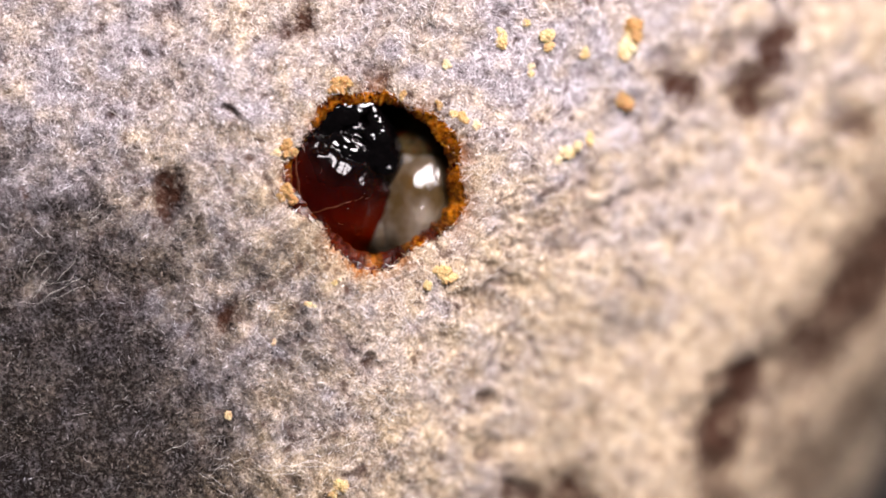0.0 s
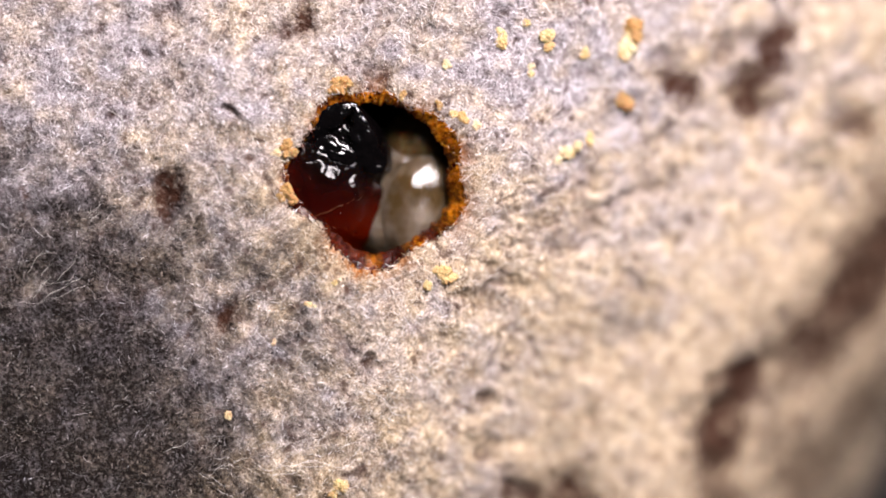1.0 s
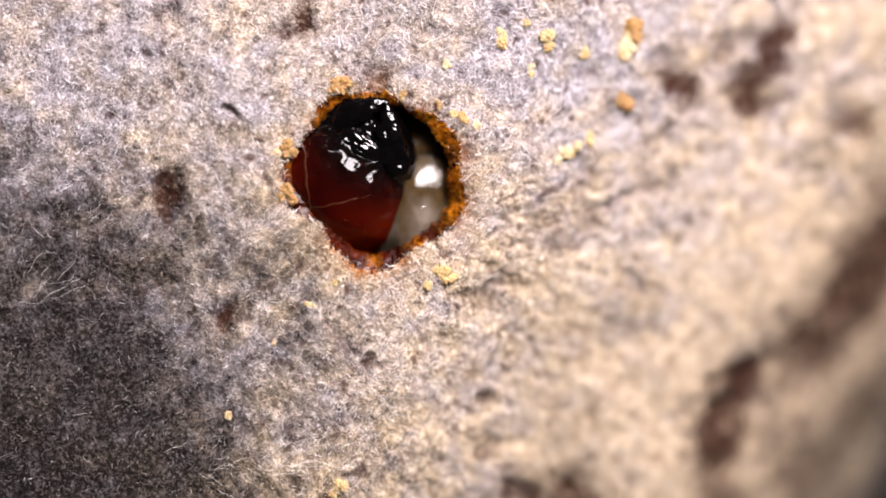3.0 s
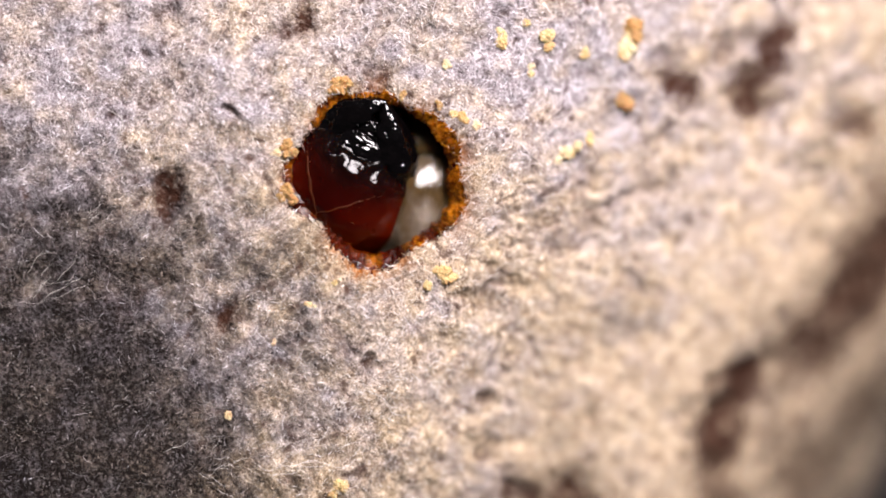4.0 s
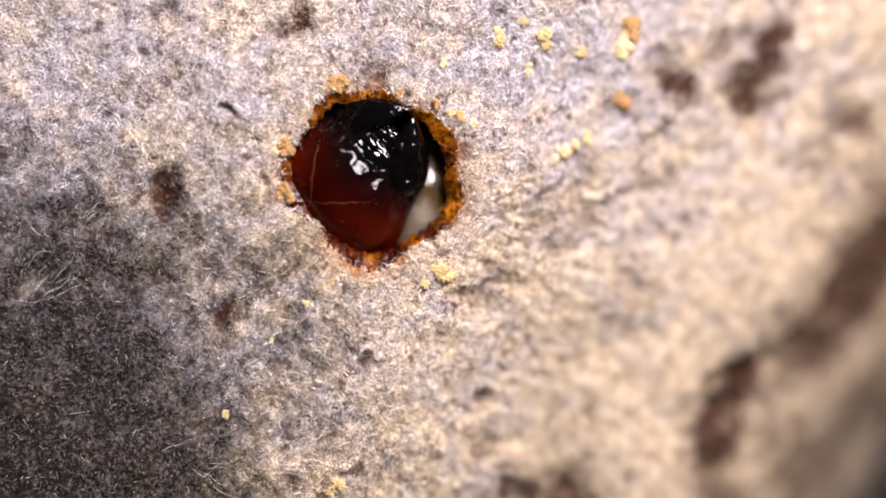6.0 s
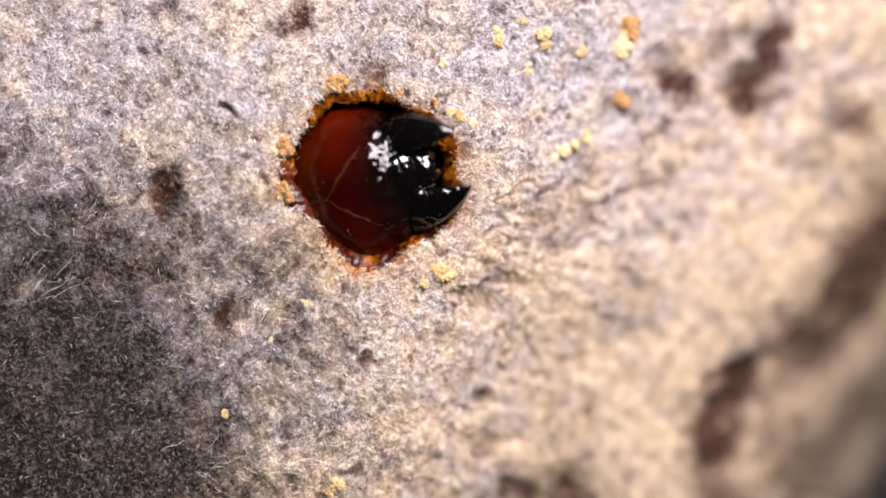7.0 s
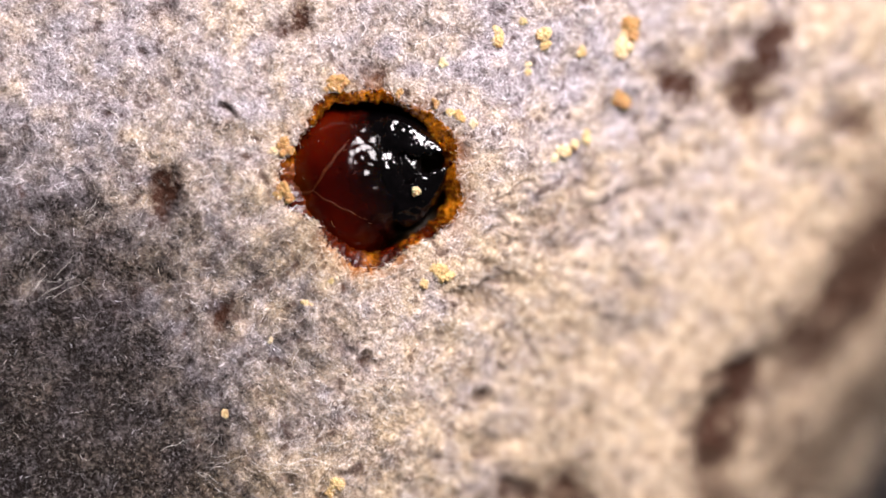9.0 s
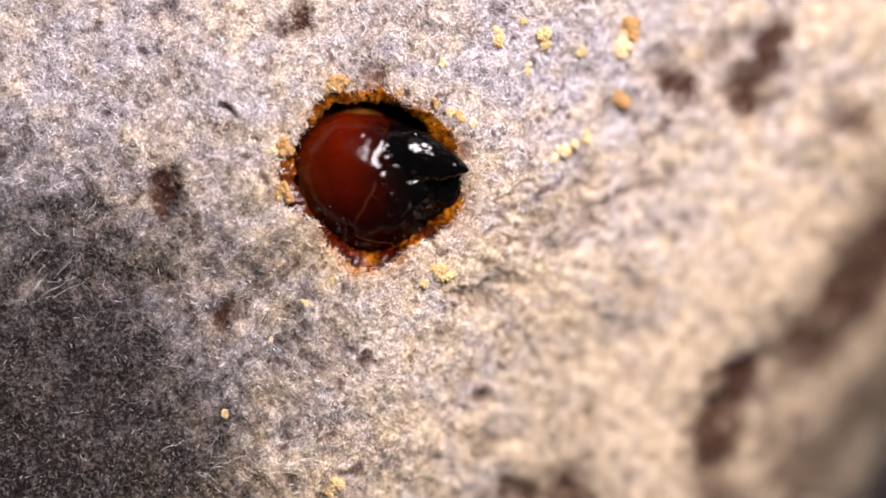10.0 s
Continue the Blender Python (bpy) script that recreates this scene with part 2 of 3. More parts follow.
# dents and stains: x, y, radius, depth, darkness
SPOTS = [(7.2, -4.5, 0.5, 0.05, 0.7), (-5.93, 2.54, 0.13, 0.05, 0.9), (-5.23, 3.46, 0.12, 0.05, 0.8), (-4.84, 4.26, 0.20, 0.05, 0.8), (-3.69, 2.31, 0.12, 0.05, 0.8), (-6.14, -0.1, 0.12, 0.05, 1.0), (-4.9, 1.12, 0.34, 0.16, 1.3), (4.56, 2.8, 0.40, 0.15, 1.1), (4.22, 3.1, 0.35, 0.1, 0.9), (4.37, 3.55, 0.3, 0.1, 0.5), (6.0, 2.86, 0.46, 0.2, 1.2), (5.39, 3.55, 0.28, 0.1, 0.7), (5.77, 3.75, 0.25, 0.1, 0.5), (5.01, 3.3, 0.25, 0.1, 0.5), (8.06, 2.3, 0.5, 0.15, 0.9), (-2.4, 4.08, 0.34, 0.12, 1.0), (-2.8, 3.85, 0.22, 0.1, 0.9), (-1.25, 3.05, 0.36, 0.08, 0.85), (-1.44, -2.09, 0.17, 0.12, 0.8), (1.01, -2.86, 0.2, 0.15, 0.75), (-3.8, -1.24, 0.22, 0.12, 1.2), (-6.0, -0.8, 0.5, 0.1, 0.35), (1.47, -4.62, 0.4, 0.2, 1.0), (2.02, -4.76, 0.42, 0.2, 1.0), (2.65, -4.77, 0.45, 0.2, 1.0), (0.95, -0.74, 0.28, 0.1, 0.55), (0.94, -3.84, 0.25, 0.15, 0.65), (0.46, 1.76, 0.16, 0.05, 0.6), (9.51, -3.49, 1.3, 0.0, 0.5), (8.16, -5.0, 1.0, 0.05, 0.75), (9.27, 1.15, 0.9, 0.0, 0.5), (5.51, -4.64, 0.5, 0.05, 0.5), (6.86, -1.45, 0.5, 0.0, 0.5), (7.37, -1.09, 0.6, 0.0, 0.45), (6.36, -1.82, 0.35, 0.0, 0.35), (7.06, -3.53, 1.0, 0.0, 0.45), (-5.0, 0.8, 0.28, 0.1, 1.05), (3.61, -0.7, 0.3, 0.05, 0.35), (-4.86, 4.18, 0.3, 0.08, 0.45), (-6.1, 0.0, 0.25, 0.08, 0.4), (-1.9, -1.6, 0.2, 0.1, 0.5), (2.76, 1.39, 0.2, 0.1, 0.4), (3.97, 0.97, 0.25, 0.1, 0.5), (-3.65, 2.3, 0.14, 0.08, 0.6), (-1.6, -1.65, 0.14, 0.08, 0.5)]
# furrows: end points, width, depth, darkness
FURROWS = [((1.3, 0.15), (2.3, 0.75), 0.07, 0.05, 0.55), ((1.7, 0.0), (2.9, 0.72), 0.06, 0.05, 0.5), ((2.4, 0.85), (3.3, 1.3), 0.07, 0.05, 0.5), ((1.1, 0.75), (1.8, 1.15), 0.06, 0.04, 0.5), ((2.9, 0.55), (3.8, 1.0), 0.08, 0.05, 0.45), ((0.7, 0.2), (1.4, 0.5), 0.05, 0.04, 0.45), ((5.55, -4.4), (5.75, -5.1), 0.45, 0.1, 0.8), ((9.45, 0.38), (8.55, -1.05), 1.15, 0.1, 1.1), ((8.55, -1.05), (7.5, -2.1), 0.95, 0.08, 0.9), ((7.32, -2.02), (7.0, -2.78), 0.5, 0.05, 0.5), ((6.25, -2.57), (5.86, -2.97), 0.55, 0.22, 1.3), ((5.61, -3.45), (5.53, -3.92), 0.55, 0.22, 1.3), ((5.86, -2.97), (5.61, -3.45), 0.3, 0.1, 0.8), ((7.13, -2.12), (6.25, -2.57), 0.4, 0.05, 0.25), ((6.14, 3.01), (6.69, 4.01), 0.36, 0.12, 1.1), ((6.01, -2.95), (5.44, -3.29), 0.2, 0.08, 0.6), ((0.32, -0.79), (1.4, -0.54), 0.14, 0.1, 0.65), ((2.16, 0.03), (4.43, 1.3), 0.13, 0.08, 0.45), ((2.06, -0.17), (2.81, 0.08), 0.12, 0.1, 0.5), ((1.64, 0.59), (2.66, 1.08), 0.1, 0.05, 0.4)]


def marks(x, y):
    """Dent depth and stain strength of the sheet at x, y."""
    wx, wy = x + 0.20 * fbm(x, y, 2.2, 3, 40), y + 0.20 * fbm(x, y, 2.2, 3, 50)
    dent, stain = np.zeros_like(x), np.zeros_like(x)
    for cx, cy, r, depth, dark in SPOTS:
        f = np.exp(-(((wx - cx) ** 2 + (wy - cy) ** 2) / r ** 2) ** 1.3)
        dent, stain = dent + depth * f, np.maximum(stain, dark * f)
    for (ax, ay), (bx, by), w, depth, dark in FURROWS:
        t = np.clip(((wx - ax) * (bx - ax) + (wy - ay) * (by - ay)) / ((bx - ax) ** 2 + (by - ay) ** 2), 0, 1)
        d2 = (wx - ax - t * (bx - ax)) ** 2 + (wy - ay - t * (by - ay)) ** 2
        f = np.exp(-(d2 / w ** 2) ** 1.2)
        dent, stain = dent + depth * f, np.maximum(stain, dark * f)
    fleck = np.clip((fbm(0.9 * x + 0.44 * y, 0.9 * y - 0.44 * x, 5.5, 2, 201) - 0.68) * 3.0, 0, 0.7)
    return dent, np.maximum(stain, fleck)


def relief(x, y):
    r = np.hypot(x - HOLE[0], y - HOLE[1])
    h = 0.12 * fbm(x, y, 0.55, 3, 3) + 0.04 * fbm(x, y, 2.2, 3, 9) + 0.025 * fbm(x, y, 8.0, 2, 15)
    h = h * np.clip((r - 0.9) / 2.0, 0.25, 1)
    return h - marks(x, y)[0]


def tone(x, y):
    """Mottled pigment with broad lighter and darker areas and the lower-left shade put in: 1 is clean felt, 0 the
    darkest clumps.
    """
    a, b = 0.87 * x + 0.5 * y, 0.87 * y - 0.5 * x
    w = np.clip((x + 0.3) / 1.5, 0, 1)
    t = 0.74 + 0.16 * fbm(x, y, 0.8, 2, 101) + 0.32 * (0.65 * (1 - w) * fbm(x, y, 3.6, 3, 111) + w * fbm(a * 0.4, b * 1.3, 3.0, 3, 131)) + 0.34 * fbm(x, y, 10.0, 2, 141) + 0.10 * np.exp(-((x + 5.5) ** 2 + (y - 3.6) ** 2) / 5) + 0.12 * np.clip(x / 4 - y / 8, 0, 1)
    # broad areas: darker south-west and far right, lighter north-west and east of the hole
    t = t - 0.16 * np.exp(-((x + 2.4) ** 2 + (y + 0.5) ** 2) / 2.2) - 0.10 * np.exp(-((x - 0.2) ** 2 + (y - 0.0) ** 2) / 0.8) + 0.14 * np.exp(-((x + 2.6) ** 2 + (y - 3.4) ** 2) / 2.0)
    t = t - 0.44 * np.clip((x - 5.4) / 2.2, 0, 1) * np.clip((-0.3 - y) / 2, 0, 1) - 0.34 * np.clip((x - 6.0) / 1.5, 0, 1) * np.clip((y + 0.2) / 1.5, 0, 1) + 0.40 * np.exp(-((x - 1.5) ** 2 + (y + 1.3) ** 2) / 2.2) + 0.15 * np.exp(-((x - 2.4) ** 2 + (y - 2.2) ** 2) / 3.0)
    # the dim lower left is light falloff put into the pigment, broken into clumps
    left_shade = np.clip((-x - 1.0) / 5.8, 0, 1) * np.clip((2.7 - y) / 3.1, 0, 1) + 0.06 * np.clip(-x - 2.5, 0, 1.5) * np.clip(-y - 1.6, 0, 2.5)
    left_shade = left_shade - 0.22 * np.exp(-((x + 7.3) ** 2 + (y + 0.7) ** 2) / 1.3) + 0.09 * np.exp(-((x + 5.6) ** 2 + (y + 2.0) ** 2) / 1.5) + 0.11 * np.exp(-((x + 7.0) ** 2 + (y + 3.8) ** 2) / 2.0)
    left_shade = left_shade + np.clip(left_shade * 4, 0, 1) * (0.05 * fbm(a, b, 1.1, 2, 121) + 0.12 * fbm(b, a, 2.7, 4, 161))
    clump = np.clip(1 + np.clip(left_shade * 2.5, 0, 1) * (0.75 * fbm(x, y, 3.3, 3, 211) + 0.2 * fbm(a, b, 0.9, 2, 221)), 0.1, 2)
    return np.clip((0.25 + 0.85 * t) * np.clip(1 - left_shade, 0, 1) ** 1.5 * clump + 0.10 * np.clip(left_shade, 0, 1) * np.clip(fbm(a, b, 6.7, 3, 171) + 0.6 * fbm(b, a, 1.3, 2, 181), 0, 1), 0.0, 1)


def warmth(x, y):
    """0 is grey-lilac felt, 1 cream and tan: warmer to the south-east and round the hole's lower side."""
    return np.clip(np.clip(0.42 + 0.13 * (0.55 * x - 0.8 * y), 0.24, 1) + 0.30 * np.exp(-((x + 2.7) ** 2 + (y - 1.2) ** 2) / 2.0) + 0.05 * np.clip(x - 3, 0, 6) + 0.15 * np.exp(-((x - 1.7) ** 2 + (y + 1.3) ** 2) / 2.0) + 0.20 * fbm(x, y, 0.5, 3, 21) + 0.34 * fbm(x, y, 2.6, 3, 27) + 0.35 * np.exp(-((np.hypot(x - HOLE[0], y - HOLE[1]) - 1.5) / 0.5) ** 2), 0, 1)


def bent(x, y, h):
    """The place on the round body of the sheet's point x, y, raised by h, and the surface's normal."""
    x, y = np.asarray(x, float), np.asarray(y, float)
    u, v = x * EU[0] + y * EU[1], x * EV[0] + y * EV[1]
    pu, U, Zu = (np.interp(u, BEND_U[0], c) for c in BEND_U[1:])
    pv, V, Zv = (np.interp(v, BEND_V[0], c) for c in BEND_V[1:])
    n = np.stack([np.sin(pu) * EU[0] + np.sin(pv) * np.cos(pu) * EV[0], np.sin(pu) * EU[1] + np.sin(pv) * np.cos(pu) * EV[1], np.cos(pu) * np.cos(pv)], -1)
    fall = np.clip(-0.6 * x - 0.8 * y - 2.4, 0, 9)
    n[..., :2] += np.stack([fall * -0.6, fall * -0.8], -1) / 90
    n /= np.linalg.norm(n, axis=-1, keepdims=True)
    Zu = Zu - fall ** 2 / 180
    p = np.stack([U * EU[0] + V * EV[0], U * EU[1] + V * EV[1], Zu + Zv], -1)
    return p + n * np.asarray(h)[..., None], n


# what the larva has bitten off, as angle and depth: at the skin's edge, and at the narrowest place below it
EDGE_BITES = [(0, 0.17), (20, 0.31), (40, 0.27), (60, 0.07), (80, 0.19), (100, 0.19), (120, 0.35), (140, 0.09), (160, 0.16), (180, 0.29), (200, 0.26), (220, -0.05), (240, 0.12), (260, 0.30), (280, 0.31), (300, 0.11), (320, 0.23), (340, 0.39)]
THROAT_BITES = [(0, 0.11), (20, 0.14), (40, 0.11), (60, 0.11), (80, 0.13), (100, 0.13), (120, 0.22), (140, 0.16), (160, 0.24), (180, 0.16), (200, 0.05), (220, 0.03), (240, 0.05), (260, 0.15), (280, 0.14), (300, 0.10), (320, 0.11), (340, 0.19)]


def bitten(theta, radius, bites, rough, seed):
    """A radius round the hole, opened by bites 14 degrees wide, with a ragged edge."""
    r = radius
    for at, deep in bites:
        d = (theta - radians(at) + math.pi) % (2 * math.pi) - math.pi
        r = r + deep * np.exp(-(d / radians(14)) ** 2)
    c, s = np.cos(theta) * 3 + 9, np.sin(theta) * 3 + 9
    return r + rough * (0.04 * fbm(c, s, 1.6, 3, seed) + 0.035 * fbm(c, s, 6, 2, seed + 10))


def rim(theta):
    return bitten(theta, 1.265, EDGE_BITES, 1.0, 60)


def throat(theta):
    return np.minimum(bitten(theta, 1.164, THROAT_BITES, 0.8, 160), rim(theta) - 0.02)


def seep(x, y):
    """Amber juice that has soaked the felt next to the hole, in patches."""
    a = np.arctan2(y - HOLE[1], x - HOLE[0])
    d = np.clip(np.hypot(x - HOLE[0], y - HOLE[1]) - rim(a), 0, 9)
    patch = np.clip(0.45 + 0.35 * np.cos(a + 0.3) + 0.9 * fbm(x, y, 2.4, 3, 231), 0, 1)
    return patch * np.exp(-(d / 0.16) ** 1.3) + 0.08 * np.exp(-(d / 0.6) ** 2) * np.clip(-np.sin(a) + fbm(x, y, 3.0, 3, 241), 0, 1)


gall = thing("plant_gall", "weathered grey and tan fuzzy plant gall with a chewed round hole", "plant gall")
TURNS = 760
theta = np.arange(TURNS) * 2 * math.pi / TURNS
steps = np.concatenate([np.linspace(0, 0.3, 10), 0.3 + np.cumsum(np.linspace(0.035, 0.08, 205)), np.array([12.6, 13.5, 15, 17, 19, 21, 23])])
RR = rim(theta)[None, :] + steps[:, None]
SX, SY = HOLE[0] + RR * np.cos(theta), HOLE[1] + RR * np.sin(theta)
lip = -(0.08 + 0.12 * np.clip(np.cos(theta + 0.05), 0, 1)) * np.exp(-(steps[:, None] / (0.08 + 0.10 * np.clip(np.cos(theta + 0.05), 0, 1))) ** 2)
verts, _ = bent(SX, SY, relief(SX, SY) + lip)
bottom = np.array([1.5, 0.0, -17.0])
caps = [verts[-1] + (bottom - verts[-1]) * f for f in (0.25, 0.5, 0.75, 0.97)]
allv = np.concatenate([verts, np.array(caps)]).reshape(-1, 3)
faces = grid_faces(len(steps) + 4, TURNS)
faces.append(tuple((len(steps) + 3) * TURNS + k for k in range(TURNS)))
skin = mesh_from("skin", allv, faces, SKIN)
dent, stain = marks(SX, SY)
pad = np.zeros(4 * TURNS)
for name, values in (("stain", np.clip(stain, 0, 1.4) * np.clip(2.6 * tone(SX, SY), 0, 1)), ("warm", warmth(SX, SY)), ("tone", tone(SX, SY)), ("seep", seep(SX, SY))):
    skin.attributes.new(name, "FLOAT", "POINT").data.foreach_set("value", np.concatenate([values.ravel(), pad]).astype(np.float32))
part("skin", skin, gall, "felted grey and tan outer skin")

# the chewed wall of the hole: an uneven lip, then a wide dark chamber
COLS = 540
th = np.arange(COLS) * 2 * math.pi / COLS
south, west = np.clip(-np.sin(th), 0, 1), np.clip(-np.cos(th), 0, 1)
FINE = 6
r0, r1 = rim(th), throat(th)
edge = relief(HOLE[0] + r0 * np.cos(th), HOLE[1] + r0 * np.sin(th)) - 0.08 - 0.12 * np.clip(np.cos(th + 0.05), 0, 1)
deep = 0.30 - 0.14 * west - 0.16 * np.clip(np.sin(th + 0.3), 0, 1)
# each level: how far from the edge to the throat, growth past it, depth in units of the ledge, further depth
levels = [(0.0, 0.03, -0.03, 0.0), (0.18, 0.0, 0.10, 0.0), (0.40, 0.0, 0.28, 0.0), (0.65, 0.0, 0.50, 0.0), (0.88, 0.0, 0.75, 0.0), (1.0, 0.0, 1.0, 0.0), (1.0, 0.05, 1.0, 0.10), (1.0, 0.45, 1.0, 0.24),
          (1.0, 0.9, 1.0, 0.5), (1.0, 1.25, 1.0, 1.0), (1.0, 1.3, 1.0, 1.8), (1.0, 1.1, 1.0, 2.8), (1.0, 0.6, 1.0, 3.8), (1.0, -0.2, 1.0, 4.4), (1.0, -1.0, 1.0, 4.6)]
wall_rows = []
for i in range((len(levels) - 1) * FINE + 1):
    k = min(i // FINE, len(levels) - 2)
    f = i / FINE - k
    inward, grow, down, extra = (a * (1 - f) + b * f for a, b in zip(levels[k], levels[k + 1]))
    r = r0 + (r1 - r0) * inward + grow
    zz = edge - deep * down - extra
    x, y = HOLE[0] + r * np.cos(th), HOLE[1] + r * np.sin(th)
    lump = np.array([noise.noise(Vector((a * 4, b * 4, c * 4))) * 0.07 + noise.noise(Vector((a * 9, b * 9, c * 9))) * 0.05 + noise.noise(Vector((a * 19, b * 19, c * 24))) * 0.025 for a, b, c in zip(x, y, zz)])
    lump = lump * min(1, i / 5) * (0.35 + 0.65 * np.clip((r0 - r1) / 0.2, 0, 1))
    wall_rows.append(np.stack([x + 0.6 * lump * np.cos(th), y + 0.6 * lump * np.sin(th), zz + 0.9 * lump], -1))
LIP = 7 * FINE + 1
wall = mesh_from("hole_wall", np.concatenate(wall_rows[:LIP]), grid_faces(LIP, COLS), PITH)
# light on the east and north walls is put into the colour, with noise
lit_side = 0.62 * np.clip(np.cos(th - 0.1) + 0.35, 0, 1) - 0.35 * south + 0.30 * np.clip(np.sin(th), 0, 1) + 0.5 * fbm(np.cos(th) * 3 + 5, np.sin(th) * 3 + 5, 1.4, 3, 77)
wall.attributes.new("lit_side", "FLOAT", "POINT").data.foreach_set("value", np.tile(np.clip(lit_side, 0, 1), LIP).astype(np.float32))
part("hole_wall", wall, gall, "glossy orange-brown chewed wall of the hole")
# below the lip the dimness inside is put into a dark brown wall
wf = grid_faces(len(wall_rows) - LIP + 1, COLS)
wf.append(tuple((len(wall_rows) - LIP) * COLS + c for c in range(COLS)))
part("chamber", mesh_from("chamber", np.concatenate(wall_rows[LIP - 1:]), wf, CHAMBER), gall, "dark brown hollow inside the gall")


def fibres(name, count, region, length, radius, lift, seed, mat, radial=False, clean=0.0, K=4, curl=0.4):
    """Many fine curved three-sided hairs lying on the sheet, as one mesh."""
    rs = np.random.RandomState(seed)
    x = rs.uniform(region[0], region[1], count)
    y = rs.uniform(region[2], region[3], count)
    keep = np.hypot(x - HOLE[0], y - HOLE[1]) > rim(np.arctan2(y - HOLE[1], x - HOLE[0])) - 0.01
    keep &= rs.rand(count) > 0.93 * marks(x, y)[1]
    keep &= rs.rand(count) < np.clip(1.25 - 0.16 * np.maximum(0, x * 0.85 - y * 0.35 - 2.0), 0.35, 1)
    if radial:
        keep &= np.hypot(x - HOLE[0], y - HOLE[1]) < 1.75 + 0.5 * rs.rand(count) ** 2
    x, y = x[keep], y[keep]
    m = len(x)
    flow = 2.2 * fbm(x, y, 0.6, 2, 90)
    ang = np.arctan2(y - HOLE[1], x - HOLE[0]) + rs.normal(0, 0.45, m) if radial else flow + rs.normal(0, 1.1, m)
    ln = length * np.exp(rs.normal(0, 0.45, m)) * np.clip(0.7 + 1.1 * tone(x, y), 0, 1)
    bow = rs.normal(0, curl, m)
    high = lift * np.abs(rs.normal(0.4, 0.7, m))
    base = relief(x, y)
    pts = []
    for k in range(K):
        s = k / (K - 1)
        a = ang + bow * (s - 0.5)
        px, py = x + ln * (s - (0.1 if radial else 0.5)) * np.cos(a), y + ln * (s - (0.1 if radial else 0.5)) * np.sin(a)
        p, _ = bent(px, py, base + 0.012 + high * (1 - (2 * s - 0.8) ** 2))
        pts.append(p)
    pts = np.stack(pts, 1)
    tan = np.gradient(pts, axis=1)
    tan /= np.linalg.norm(tan, axis=-1, keepdims=True) + 1e-9
    side = np.cross(tan, np.array([0.1, 0.05, 1.0]))
    side /= np.linalg.norm(side, axis=-1, keepdims=True) + 1e-9
    up = np.cross(side, tan)
    rad = radius * np.exp(rs.normal(0, 0.3, m))[:, None] * np.array([0.6, 1, 0.9, 0.3] if K == 4 else [0.6, 1, 0.3] if K == 3 else [0.5, 0.8, 1, 0.9, 0.7, 0.3])[None, :]
    ring = [pts + rad[..., None] * (math.cos(a) * side + math.sin(a) * up) for a in (0.5, 2.6, 4.7)]
    v = np.stack(ring, 2).reshape(-1, 3) * MM
    quads = []
    for k in range(K - 1):
        for c in range(3):
            d = (c + 1) % 3
            quads.append((k * 3 + c, k * 3 + d, k * 3 + 3 + d, k * 3 + 3 + c))
    f = (np.arange(m)[:, None, None] * (K * 3) + np.array(quads)[None]).reshape(-1)
    me = bpy.data.meshes.new(name)
    me.vertices.add(len(v))
    me.vertices.foreach_set("co", v.astype(np.float32).ravel())
    me.loops.add(len(f))
    me.loops.foreach_set("vertex_index", f.astype(np.int32))
    me.polygons.add(len(f) // 4)
    me.polygons.foreach_set("loop_start", (np.arange(len(f) // 4) * 4).astype(np.int32))
    me.update(calc_edges=True)
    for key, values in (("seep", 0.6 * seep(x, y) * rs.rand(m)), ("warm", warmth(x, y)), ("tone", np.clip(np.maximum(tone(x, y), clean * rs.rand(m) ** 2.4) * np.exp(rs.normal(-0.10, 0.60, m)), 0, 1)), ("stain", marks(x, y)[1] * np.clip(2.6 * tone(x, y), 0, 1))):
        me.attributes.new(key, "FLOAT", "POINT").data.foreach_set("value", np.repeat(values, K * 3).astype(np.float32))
    me.materials.append(mat)
    return me


FELT = (-8.6, 11.0, -6.4, 5.8)
tagged(part("short_fuzz", fibres("short_fuzz", 150000, FELT, 0.070, 0.0038, 0.026, 5, FUZZ, clean=0.34, K=3), gall, "matted short pale fibres"), kind="stuff")
tagged(part("fuzz", fibres("fuzz", 25000, FELT, 0.15, 0.0032, 0.05, 6, FUZZ, clean=0.34, curl=0.6), gall, "fine pale fibres"), kind="stuff")
tagged(part("long_fuzz", fibres("long_fuzz", 3800, FELT, 0.27, 0.0027, 0.08, 7, FUZZ, clean=0.36, K=6, curl=0.9), gall, "longer bright fibres"), kind="stuff")
tagged(part("edge_fuzz", fibres("edge_fuzz", 2000, (-3.4, 1.6, -0.9, 3.4), 0.13, 0.0034, 0.05, 9, FUZZ, True, clean=0.9), gall, "pale fibres frayed round the hole"), kind="stuff")


def grains(name, count, spread, size, seed):
    """Small chewed grains stuck round the edge of the hole, as one mesh."""
    rs = np.random.RandomState(seed)
    bm = bmesh.new()
    bmesh.ops.create_icosphere(bm, subdivisions=1, radius=1.0)
    ball = np.array([v.co[:] for v in bm.verts])
    tris = np.array([[v.index for v in f.verts] for f in bm.faces])
    bm.free()
    vs, fs = [], []
    for k in range(count):
        a = rs.uniform(0, 2 * math.pi)
        if rs.rand() > 0.55 + 0.45 * max(0, math.cos(a + 0.4)):
            continue
        r = float(rim(np.array([a]))[0]) + rs.normal(-0.02, spread) + (rs.rand() < 0.3) * rs.exponential(0.09)
        x, y = np.array([HOLE[0] + r * math.cos(a)]), np.array([HOLE[1] + r * math.sin(a)])
        p, _ = bent(x, y, relief(x, y) - 0.05 - 0.12 * max(0, math.cos(a)) - 1.2 * np.maximum(0, rim(np.array([a])) - r))
        s = size * math.exp(rs.normal(0, 0.4))
